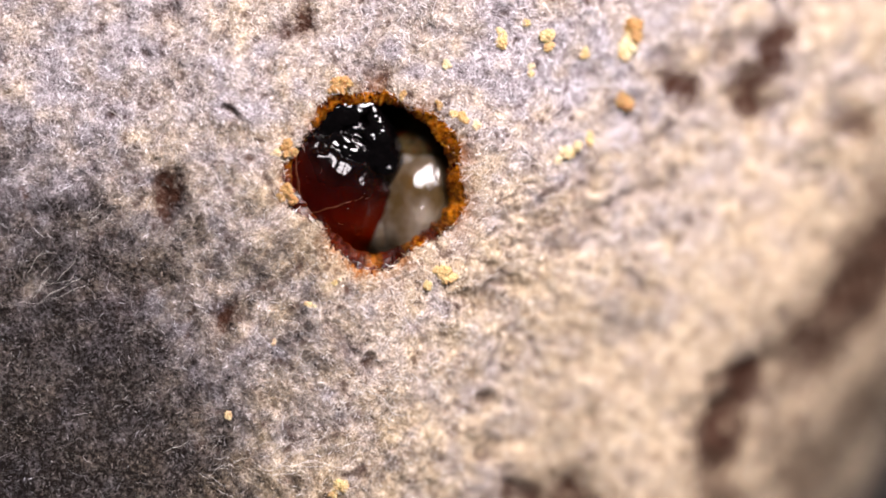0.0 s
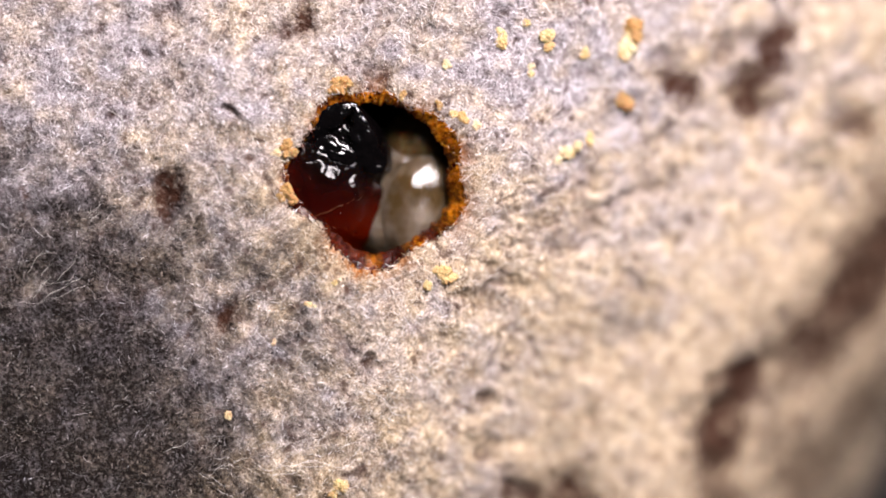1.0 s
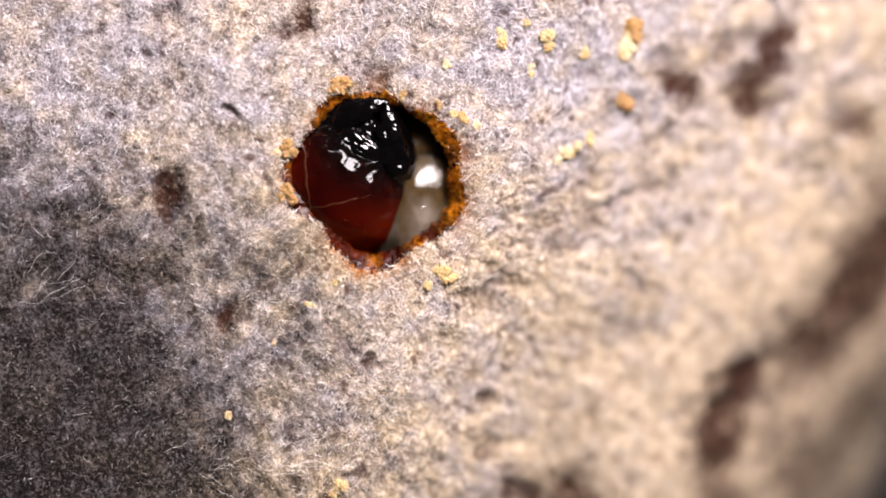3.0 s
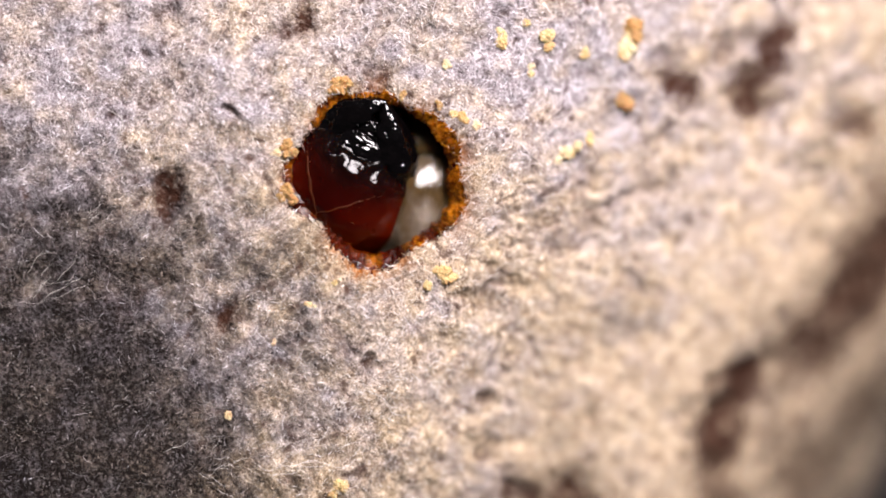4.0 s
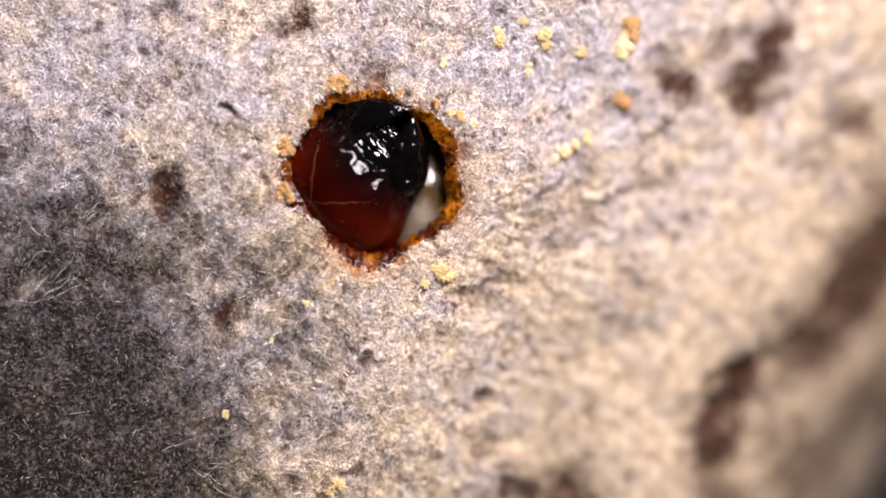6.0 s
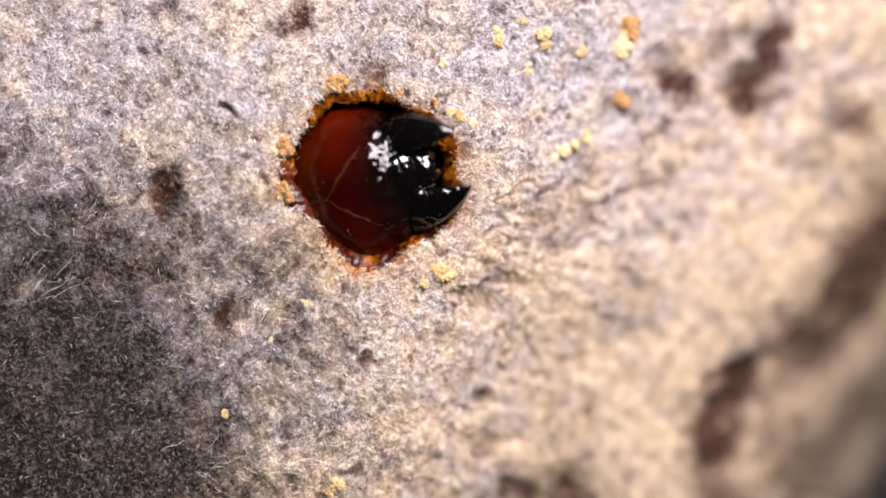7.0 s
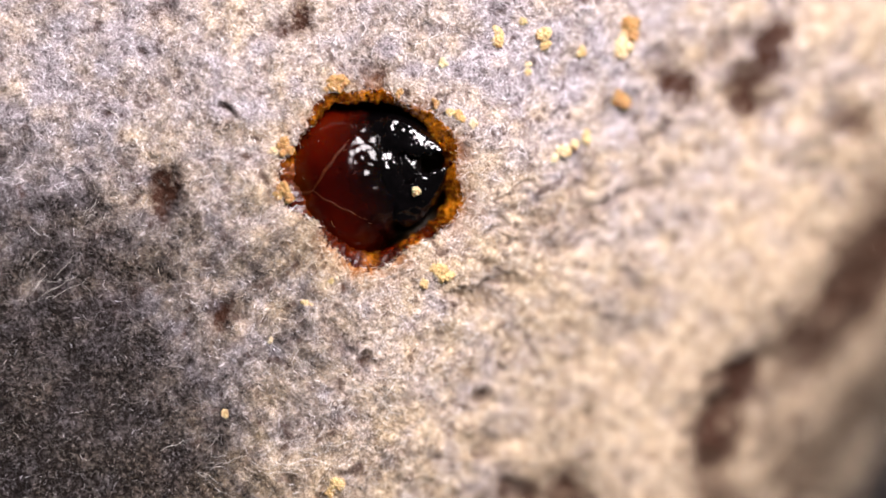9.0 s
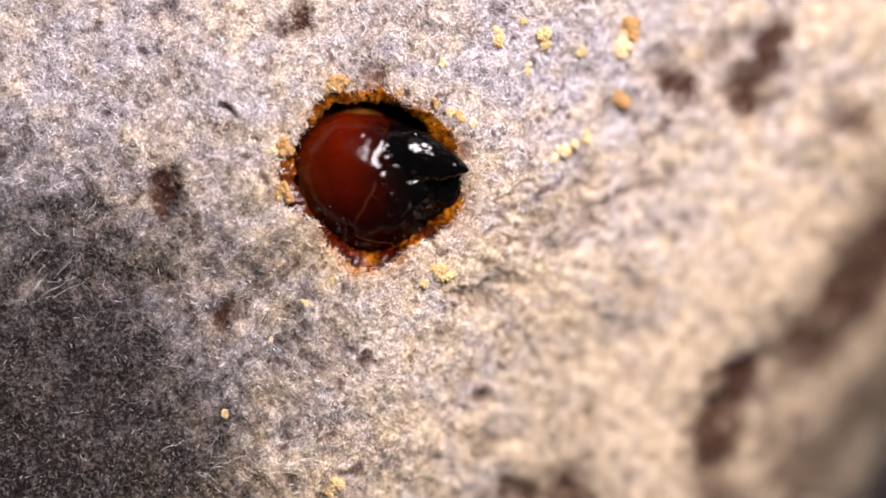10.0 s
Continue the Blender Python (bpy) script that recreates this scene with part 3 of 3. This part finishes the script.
        vs.append(p + ball * s * rs.uniform(0.5, 1.2, 3) * rs.uniform(0.7, 1.3, (len(ball), 1)))
        fs.append(tris + (len(vs) - 1) * len(ball))
    return mesh_from(name, np.concatenate(vs), np.concatenate(fs).tolist(), PITH, False)


tagged(part("rim_grain", grains("rim_grain", 1500, 0.06, 0.017, 8), gall, "amber chewed grains round the hole"), kind="stuff")


# ---- the larva: its head is built with the mouth to +x and the back up ----
larva = thing("beetle_larva", "amber-headed white larva with black jaws gnawing inside the hole", "larva", at=(HOLE[0], HOLE[1], -2.0))


def capsule_point(a, b):
    """a: from the mouth (0) to the neck (pi); b: round the body's axis, 90 degrees is the back."""
    ca, sa = math.cos(a), math.sin(a)
    x = 1.28 * ca
    w = sa ** 0.86 * (1 - 0.10 * max(0, ca))
    y, z = (1.30 + 0.09 * max(0.0, min(1.0, (0.5 - x) / 0.6))) * w * math.cos(b), 1.10 * w * math.sin(b)
    if x > 0.7:
        x = 0.7 + (x - 0.7) * 0.75
    if z > 0:
        z -= 0.05 * math.exp(-(y / 0.16) ** 2) * max(0.0, min(1.0, (0.2 - x) / 0.5))
    q = noise.noise(Vector((x * 2.1, y * 2.1, z * 2.1))) * 0.02 + noise.noise(Vector((x * 6, y * 6, z * 6))) * (0.006 + 0.02 * max(0, min(1, (x - 0.4) / 0.3))) + noise.noise(Vector((x * 5, y * 15, z * 5))) * 0.014 * max(0, min(1, (x - 0.35) / 0.3))
    return Vector((x, y, z)) * (1 + q)


def head_mesh():
    rows, cols = 110, 150
    v = [capsule_point(math.pi * (i + 0.02) / (rows - 0.96), 2 * math.pi * j / cols) for i in range(rows) for j in range(cols)]
    f = grid_faces(rows, cols)
    f += [tuple(range(cols - 1, -1, -1)), tuple(range((rows - 1) * cols, rows * cols))]
    return mesh_from("head", v, f, CAPSULE)


head = part("head", head_mesh(), larva, "glossy amber head capsule, black at the mouth")
head.scale = (1.10, 1.10, 1.10)


def on_capsule(x, y, out=0.0):
    """The point of the head's back above x, y."""
    best = min(((capsule_point(math.pi * i / 90, math.pi * j / 90)) for i in range(2, 88) for j in range(2, 89)), key=lambda p: (p.x - x) ** 2 + (p.y - y) ** 2)
    return Vector((x, y, best.z + out))


def line_on_capsule(ends, n, radius):
    (ax, ay), (bx, by) = ends
    pts = [on_capsule(ax + (bx - ax) * k / n, ay + (by - ay) * k / n + 0.012 * math.sin(k * 0.9), 0.003) for k in range(n + 1)]
    return sweep(pts, [radius * (0.35 + 0.65 * math.sin(math.pi * k / n)) for k in range(n + 1)], 8, 0.22)


for name, ends, wide in (("coronal_suture", ((-1.03, 0.0), (-0.15, 0.0)), 0.036), ("frontal_suture", ((-0.15, 0.0), (0.55, 0.66)), 0.023), ("frontal_suture", ((-0.15, 0.0), (0.55, -0.66)), 0.015)):
    v, f = line_on_capsule(ends, 22, wide)
    part(name, mesh_from(name, v, f, SUTURE), head, "thin pale seam")


def jaw_mesh(side):
    """A stout wedge of a jaw from its joint to a blunt tip, with a flat ridged upper face and a toothed inner edge; side is 1 or -1."""
    rows, cols, v = 64, 60, []
    for i in range(rows):
        s = i / (rows - 1)
        cx = -0.15 + 1.10 * s
        cy = side * (0.08 * math.sin(s * 2.6) - 0.55 * s * s)
        taper = (1 - s ** 1.7) ** 0.75
        w, h = 0.40 * taper + 0.02, 0.36 * taper + 0.02
        tooth = 0.09 * math.exp(-((s - 0.62) / 0.10) ** 2) + 0.05 * math.exp(-((s - 0.82) / 0.05) ** 2)
        for j in range(cols):
            a = 2 * math.pi * j / cols
            ca, sa = math.cos(a), math.sin(a)
            q = (abs(ca) ** 3 + abs(sa) ** 3) ** (-1 / 3)
            inner = max(0.0, -side * ca)
            p = Vector((cx, cy + w * q * ca - side * tooth * inner, h * q * sa + 0.06 * s - 0.10 * side * ca * taper))
            out = Vector((0, ca, sa))
            p += out * (1.05 - s) * (0.07 * noise.noise(p * 4.0 + Vector((side * 9, 0, 0))) + 0.065 * noise.noise(Vector((p.x * 4, p.y * 14, p.z * 14))) + 0.018 * noise.noise(p * 24))
            v.append(p)
    f = grid_faces(rows, cols)
    f += [tuple(range(cols - 1, -1, -1)), tuple(range((rows - 1) * cols, rows * cols))]
    return mesh_from("jaw", v, f, JAW)


JOINT = (0.86, 0.57, 0.12)
jaws = {side: part("mandible", jaw_mesh(side), head, "shiny black pointed jaw", mm_pose(JOINT[0], side * JOINT[1], JOINT[2])) for side in (1, -1)}


def plate_mesh(name, lx, ly, lz, mat, bumps, seed):
    """A rounded lumpy plate."""
    rows, cols, v = 30, 44, []
    for i in range(rows):
        a = math.pi * (i + 0.05) / (rows - 0.9)
        for j in range(cols):
            b = 2 * math.pi * j / cols
            p = Vector((math.cos(a), abs(math.sin(a)) ** 0.7 * math.cos(b), math.sin(a) * math.sin(b)))
            p *= 1 + bumps * noise.noise(p * 2.6 + Vector((seed, 0, 0))) + 0.5 * bumps * noise.noise(p * 6.5 + Vector((0, seed, 0)))
            v.append((p.x * lx, p.y * ly, p.z * lz))
    f = grid_faces(rows, cols)
    f += [tuple(range(cols - 1, -1, -1)), tuple(range((rows - 1) * cols, rows * cols))]
    return mesh_from(name, v, f, mat)


part("clypeus", plate_mesh("clypeus", 0.24, 0.43, 0.16, JAW, 0.20, 1), head, "wrinkled black plate above the jaws", mm_pose(0.96, 0, 0.46, 0, 32, 0))
part("labrum", plate_mesh("labrum", 0.24, 0.34, 0.12, JAW, 0.16, 4), head, "black upper lip", mm_pose(1.20, 0, 0.28, 0, 25, 0))
for side in (1, -1):
    part("antenna", plate_mesh("antenna", 0.07, 0.06, 0.06, PALP, 0.1, 6), head, "short amber feeler", mm_pose(0.66, side * 0.86, 0.40))
    v, f = sweep([(0.85, side * 0.16, -0.48), (1.0, side * 0.18, -0.47), (1.12, side * 0.15, -0.44), (1.18, side * 0.13, -0.40)], [0.09, 0.085, 0.06, 0.025], 10)
    part("palp", mesh_from("palp", v, f, PALP), head, "stubby amber mouth feeler")
rs = random.Random(4)
for k in range(10):
    x, y = rs.uniform(-0.7, 0.7), rs.uniform(-0.85, 0.85)
    p = on_capsule(x, y)
    out = Vector((p.x / 1.6, p.y / 1.6, p.z / 1.2)).normalized()
    tip = p + out * rs.uniform(0.07, 0.13) + Vector((0.08, rs.uniform(-0.06, 0.06), 0))
    v, f = sweep([p, p + (tip - p) * 0.5 + out * 0.02, tip], [0.0045, 0.003, 0.001], 5)
    part("bristle", mesh_from("bristle", v, f, SETA), head)


def specks(name, count, size, seed):
    """Tiny pale grains on the head that stand in for small glints as well as dust, as one mesh."""
    r = random.Random(seed)
    verts, faces = [], []
    for k in range(count):
        x, y = r.uniform(-0.95, 0.8), r.uniform(-0.95, 0.95)
        p, q = on_capsule(x, y), size * math.exp(r.gauss(0, 0.5))
        if x * x + y * y > 1.2:
            continue
        b = len(verts)
        ring = [(1, 0, 0), (0, 1, 0), (-1, 0, 0), (0, -1, 0), (0, 0, 1), (0, 0, -1)]
        verts += [p + Vector(c) * q * r.uniform(0.6, 1.4) for c in ring]
        faces += [(b + i, b + (i + 1) % 4, b + 4) for i in range(4)] + [(b + (i + 1) % 4, b + i, b + 5) for i in range(4)]
    return mesh_from(name, verts, faces, FIBRE, False)


tagged(part("dust_glints", specks("dust_glints", 24, 0.0038, 12), head, "tiny pale grains for dust and small glints"), kind="stuff")


def segment_mesh(name, rx, ry, rz, seed, folds=0.05, mat=None):
    rows, cols, v = 80, 110, []
    for i in range(rows):
        a = math.pi * (i + 0.02) / (rows - 0.96)
        for j in range(cols):
            b = 2 * math.pi * j / cols
            p = Vector((math.cos(a), math.sin(a) * math.cos(b), math.sin(a) * math.sin(b)))
            q = folds * math.sin(p.x * 5.5 + 1.5 * noise.noise(p * 1.6 + Vector((seed, 0, 0)))) + 0.08 * noise.noise(p * 1.8 + Vector((seed, 3, 0))) + 0.014 * noise.noise(p * 4 + Vector((seed, 0, 0))) + 0.004 * noise.noise(p * 11 + Vector((seed, 0, 0)))
            v.append((p.x * rx * (1 + q), p.y * ry * (1 + q), p.z * rz * (1 + q)))
    f = grid_faces(rows, cols)
    f += [tuple(range(cols - 1, -1, -1)), tuple(range((rows - 1) * cols, rows * cols))]
    return mesh_from(name, v, f, mat or FLESH)


# a thin wet ridge of skin round the back of the head
ring = [capsule_point(math.pi * 0.80, 2 * math.pi * k / 60) * (1.0 + 0.012 * math.sin(k * 1.9)) for k in range(61)]
v, f = sweep(ring, [0.034 + 0.010 * math.sin(k * 2.7) for k in range(61)], 8)
part("neck_ridge", mesh_from("neck_ridge", v, f, RIDGE), head, "wet ridge of skin behind the head")
collar = part("prothorax", segment_mesh("prothorax", 1.0, 1.38, 1.08, 2, 0.03, COLLAR), larva, "soft pale collar behind the head")
thorax = part("thorax", segment_mesh("thorax", 1.35, 1.30, 1.00, 5, 0.05), larva, "translucent wrinkled white body")
def turned(h, p, r):
    return Matrix.Rotation(radians(h), 4, "Z") @ Matrix.Rotation(radians(p), 4, "Y") @ Matrix.Rotation(radians(r), 4, "X")


# soft lobes of the body: place from the hole's centre at the skin, half sizes, heading
REST = Vector((0.57, -0.28, -1.64))
for k, (x, y, z, rx, ry, rz, h) in enumerate([(0.72, -0.35, -1.30, 1.25, 0.85, 0.80, 78), (0.85, 0.75, -1.58, 1.05, 0.80, 0.80, 60)]):
    at = turned(68.9, 15, 0).inverted() @ (Vector((x, y, z)) - REST)
    part("fold", segment_mesh("fold", rx, ry, rz, 20 + k, 0.012, DUSKY if k else FLESH), thorax, "glistening soft fold", Matrix.Translation(at * MM) @ turned(h - 68.9, 0, 0))
part("abdomen", segment_mesh("abdomen", 1.2, 1.5, 1.2, 8, 0.07), larva, "translucent wrinkled white body", mm_pose(-0.3, -0.2, -1.3))


# ---- wood dust crumbs on the skin ----
AMBER = plain("amber dust", (0.32, 0.175, 0.05), 0.6, 0.05, 0.03, 0.4, 0.06)


def crumb_mesh(seed, r, mat):
    """A loose crumb: rough granules grown into one lump."""
    bm = bmesh.new()
    bmesh.ops.create_icosphere(bm, subdivisions=4, radius=1.0)
    rs = random.Random(seed)
    balls = [(Vector((0, 0, 0)), 0.34)] + [(Vector((rs.gauss(0, 0.34), rs.gauss(0, 0.25), rs.uniform(-0.1, 0.18))), rs.uniform(0.38, 0.62)) for _ in range(rs.randint(8, 12))]
    for v in bm.verts:
        d, reach = v.co.normalized(), 0.2
        for c, size in balls:
            along = d.dot(c)
            inside = along * along - c.length_squared + size * size
            if inside > 0:
                reach = max(reach, along + math.sqrt(inside))
        p = d * reach
        p *= 1 + 0.28 * noise.noise(p * 3.1 + Vector((seed * 3.7, 0, 0))) + 0.24 * noise.noise(p * 8 + Vector((0, seed, 0)))
        v.co = Vector((p.x, p.y, p.z * 0.75)) * r * MM
    me = bpy.data.meshes.new("crumb")
    bm.to_mesh(me)
    bm.free()
    me.materials.append(mat)
    return me


CRUMBS = [(-1.8, 2.93, 0.16), (-1.95, 2.85, 0.09), (-2.78, 1.78, 0.13), (-2.95, 1.7, 0.09), (3.44, 2.65, 0.17), (3.52, 3.96, 0.19), (3.42, 3.6, 0.17), (3.62, 4.06, 0.1), (3.47, 3.81, 0.13), (3.37, 3.5, 0.1), (1.06, 3.7, 0.13), (1.01, 3.87, 0.08), (1.89, 3.78, 0.12), (1.94, 3.63, 0.09), (1.64, 3.23, 0.08), (1.62, 3.13, 0.07), (1.52, 4.03, 0.08), (2.28, 1.7, 0.13), (2.12, 1.55, 0.09), (2.77, 1.96, 0.12), (2.5, 1.83, 0.1), (2.39, 1.68, 0.1), (0.03, -0.43, 0.15), (-0.11, -0.36, 0.09), (0.13, -0.51, 0.1), (-0.27, -0.65, 0.08), (-1.83, -4.22, 0.14), (-1.91, -4.37, 0.09), (-3.8, -2.95, 0.07), (0.06, 3.27, 0.07), (-2.36, -0.98, 0.06), (-1.92, -0.6, 0.06), (-3.0, -1.65, 0.06), (2.65, 3.49, 0.09), (0.35, 2.35, 0.1), (0.2, 2.4, 0.08), (-0.7, 2.75, 0.07), (-2.76, 1.02, 0.12), (-2.66, 0.88, 0.09), (-2.86, 0.92, 0.08), (0.6, 2.2, 0.08), (-0.05, 2.55, 0.07)]
for k, (x, y, r) in enumerate(CRUMBS):
    p, _ = bent(np.array([x]), np.array([y]), relief(np.array([x]), np.array([y])) + 0.12 * r)
    near = math.hypot(x - HOLE[0], y - HOLE[1]) < 1.78 and x < 0
    ob = new("dust_crumb", crumb_mesh(k, 1.1 * r, AMBER if near or k in (4, 5, 7) else CRUMB))
    ob.matrix_basis = mm_pose(*p[0], rz=k * 47)
    tagged(ob, "amber crumb of chewed pith at the hole's edge" if near else "yellow crumb of chewed wood on the fuzzy skin", "crumb", "wood dust crumbs")

# ---- loose long fibres ----
LOOSE = [(-5.75, 1.95, 110, 0.7), (-3.4, -3.75, 20, 1.0), (-3.0, -3.85, 5, 1.1), (-3.3, -3.6, 35, 0.7), (-1.4, -2.45, -35, 0.8), (-1.2, -2.6, -40, 0.7), (-2.2, -1.5, 80, 0.5), (-2.4, -3.3, 25, 0.5), (-2.1, -3.5, 12, 0.7), (-1.8, -3.3, 35, 0.45), (-2.6, -3.75, 8, 0.8), (-1.5, -3.0, 60, 0.4), (-2.0, -3.9, 20, 0.5), (-0.6, -2.2, -50, 0.4), (-0.3, -2.6, 30, 0.45), (-1.0, -3.2, 70, 0.4), (-5.0, -3.6, 20, 0.5)]
for k, (x, y, a, ln) in enumerate(LOOSE):
    rs = np.random.RandomState(k)
    s = np.linspace(-0.5, 0.5, 12)
    a0 = radians(a) + rs.normal(0, 0.6) * s * 2 + 0.3 * np.sin(s * 9 + k)
    px, py = x + np.cumsum(np.cos(a0)) * ln / 12, y + np.cumsum(np.sin(a0)) * ln / 12
    pts, _ = bent(px, py, relief(px, py) * 0.5 + 0.06 + 0.10 * np.cos(s * 3))
    v, f = sweep([tuple(p) for p in pts], [(0.0044 if k < 9 else 0.0036) * (1 - 1.2 * abs(q)) for q in s], 6)
    tagged(new("loose_fibre", mesh_from("loose_fibre", v, f, FIBRE)), "pale curled loose fibre on the fuzzy skin", "fibre", "loose fibres")

# ---- tufts of matted fibres ----
TUFTS = [(-3.15, -3.75, 12, 1.0, 16), (-1.25, -2.35, -38, 0.75, 16), (-7.15, -0.75, 35, 0.9, 12), (-5.65, 1.75, 105, 0.7, 6), (-1.9, -2.9, 45, 0.5, 12), (-4.2, -3.9, 8, 0.8, 9), (-6.3, 0.5, 60, 0.6, 7), (0.9, -3.3, 50, 0.5, 10), (-1.0, -1.75, 70, 0.5, 10), (-0.35, -2.2, 20, 0.5, 10), (-0.5, -1.2, 100, 0.45, 9), (0.35, -1.7, 40, 0.5, 9), (-2.3, -2.2, 150, 0.5, 8)]
for k, (x, y, a, ln, count) in enumerate(TUFTS):
    rs, verts, faces = np.random.RandomState(40 + k), [], []
    for j in range(count):
        s = np.linspace(-0.5, 0.5, 9)
        long = ln * rs.uniform(0.35, 1.0)
        a0 = radians(a) + rs.normal(0, 0.45) + rs.normal(0, 0.7) * s + 0.25 * np.sin(s * 8 + j)
        px = x + rs.normal(0, 0.28 * ln) + np.cumsum(np.cos(a0)) * long / 9
        py = y + rs.normal(0, 0.16 * ln) + np.cumsum(np.sin(a0)) * long / 9
        pts, _ = bent(px, py, relief(px, py) * 0.6 + 0.05 + rs.uniform(0, 0.08) * np.cos(s * 3))
        v, f = sweep([tuple(p) for p in pts], [rs.uniform(0.0018, 0.0028) * (1 - 1.3 * abs(q)) for q in s], 5)
        faces += [tuple(c + len(verts) for c in q) for q in f]
        verts += v
    tagged(new("fibre_tuft", mesh_from("fibre_tuft", verts, faces, FIBRE)), "tuft of pale matted fibres on the fuzzy skin", "fibre tuft", "fibre tufts")

# ---- a shred of yellow wood that the larva picks up with its jaw ----
shred = new("wood_shred", crumb_mesh(77, 0.11, CRUMB))
tagged(shred, "small yellow shred of chewed wood on the jaw", "wood shred")

# ---- the dark cloth far below ----
bm = bmesh.new()
bmesh.ops.create_grid(bm, x_segments=60, y_segments=60, size=0.25)
for v in bm.verts:
    v.co.z = -0.0172 + 0.0008 * noise.noise(v.co * 60)
    if v.co.length < 0.03:
        v.co.z = min(v.co.z, -0.0172)
me = bpy.data.meshes.new("ground")
bm.to_mesh(me)
bm.free()
me.materials.append(TABLE_TOP)
tagged(new("ground", me), "dark cloth under the gall", "cloth", kind="structure")

# seconds, head centre x, y, z (mm, from the hole's centre at the skin), heading, pitch, roll, jaw opening
HEAD_ROWS = [
    (0, -0.99, -0.08, -1.25, 55, -23, 5, 3), (0.2, -1.08, -0.1, -1.25, 57, -26, 4, 4), (0.5, -1.09, -0.1, -1.25, 57, -25, 5, 4),
    (1, -1.14, -0.12, -1.25, 60, -27, 6, 4), (1.2, -1.13, -0.11, -1.25, 60, -27, 6, 4), (1.4, -1, -0.13, -1.25, 57, -27, 8, 4),
    (1.6, -0.91, -0.13, -1.25, 56, -25, 8, 4), (2, -0.83, -0.1, -1.25, 56, -25, 7, 4), (2.5, -0.77, -0.03, -1.13, 53, -24, -2, 1),
    (4, -0.68, -0.06, -1.13, 57, -26, 1, 3), (4.5, -0.64, 0, -1.13, 53, -24, -6, 2), (4.8, -0.62, -0.07, -1.13, 54, -25, -0, 3),
    (5, -0.67, -0.07, -1.13, 49, -25, -7, 1), (5.3, -0.56, -0.12, -1.13, 41, -25, -4, 5), (5.5, -0.54, -0.08, -1.13, 50, -23, -3, -2),
    (5.7, -0.53, -0.08, -1.11, 50, -24, -3, -4), (6.8, -0.42, -0.07, -0.9, 12, -30, -9, 18), (7, -0.12, -0.13, -0.88, 14, -28, 7, 17),
    (7.2, -0.05, -0.06, -0.88, 14, -26, 3, 6), (7.4, -0.12, 0.01, -0.87, 14, -26, 8, 6), (7.5, -0.12, -0.06, -0.88, 15, -26, 5, 1),
    (7.6, -0.14, -0.03, -0.88, 17, -25, 6, -4), (7.8, -0.37, -0.28, -1.1, 26, -11, 3, -7), (8, 0.17, 0.02, -1.17, 19, 18, 7, -0),
    (8.1, 0.15, 0.05, -1.17, 18, 15, 3, -0), (8.3, 0.15, 0.08, -1.17, 13, 18, 1, -0), (8.4, -0.06, 0.04, -1.15, 10, 8, 2, -0),
    (8.5, -0.23, -0.01, -1.15, 17, -8, -3, -1), (8.6, -0.5, -0.02, -1.15, 17, -19, -6, -9), (8.8, -0.52, -0.04, -1.1, 17, -20, -1, -9),
    (9, -0.46, -0.07, -1.09, 12, -22, 4, -1), (9.2, -0.21, -0.06, -0.96, 13, -26, 19, -0), (9.4, -0.21, -0.07, -0.95, 1, -24, 29, 14),
    (9.6, -0.12, -0.12, -0.95, 8, -24, 27, 10), (9.8, -0.04, -0.17, -0.92, 9, -20, 35, 0), (10, -0.05, -0.16, -0.92, 9, -21, 41, -2)]


def motions():
    rows, left, right, neck, trunk, dust = [], [], [], [], [], []
    for t, x, y, z, h, p, r, gape in HEAD_ROWS:
        gape += 6 if t > 6 else 0
        c = Vector((x, y, z + 2.0))
        m = Matrix.Translation(c * MM) @ turned(h, p, r)
        rows.append((t, m))
        held = 8.45 < t < 9.5
        dust.append((t, larva.matrix_basis @ m @ mm_pose(1.50, -0.42, 0.56, 0, 0, 60) if held else mm_pose(HOLE[0] + 1.6, HOLE[1] - 0.5, -2.2)))
        left.append((t, mm_pose(JOINT[0], JOINT[1], JOINT[2], 0, 0, -2 if t < 6 else gape)))
        right.append((t, mm_pose(JOINT[0], -JOINT[1], JOINT[2], 0, 0, 5 if t < 6 else -gape if t < 9.1 else 12)))
        back = Vector((math.cos(radians(h)), math.sin(radians(h)), 0)) * -0.85
        aside = Vector((0.55, 0.50, -0.42)) if t > 9.45 else Vector((0, 0, -0.08 if 7.9 < t < 8.45 else -0.50))
        neck.append((t, Matrix.Translation((c + back + aside) * MM) @ turned(h, p * 0.5 + 25, r * 0.5)))
        trunk.append((t, Matrix.Translation(Vector((0.75 + 0.15 * x, -0.25 + 0.2 * y, 0.36 if t < 6 else -0.1 if 8.5 < t < 9 else -0.35)) * MM) @ turned(60 + 0.15 * h, 15, 0)))
    walk(head, rows)
    walk(jaws[1], left)
    walk(jaws[-1], right)
    walk(collar, neck)
    walk(thorax, trunk)
    walk(shred, dust)


motions()
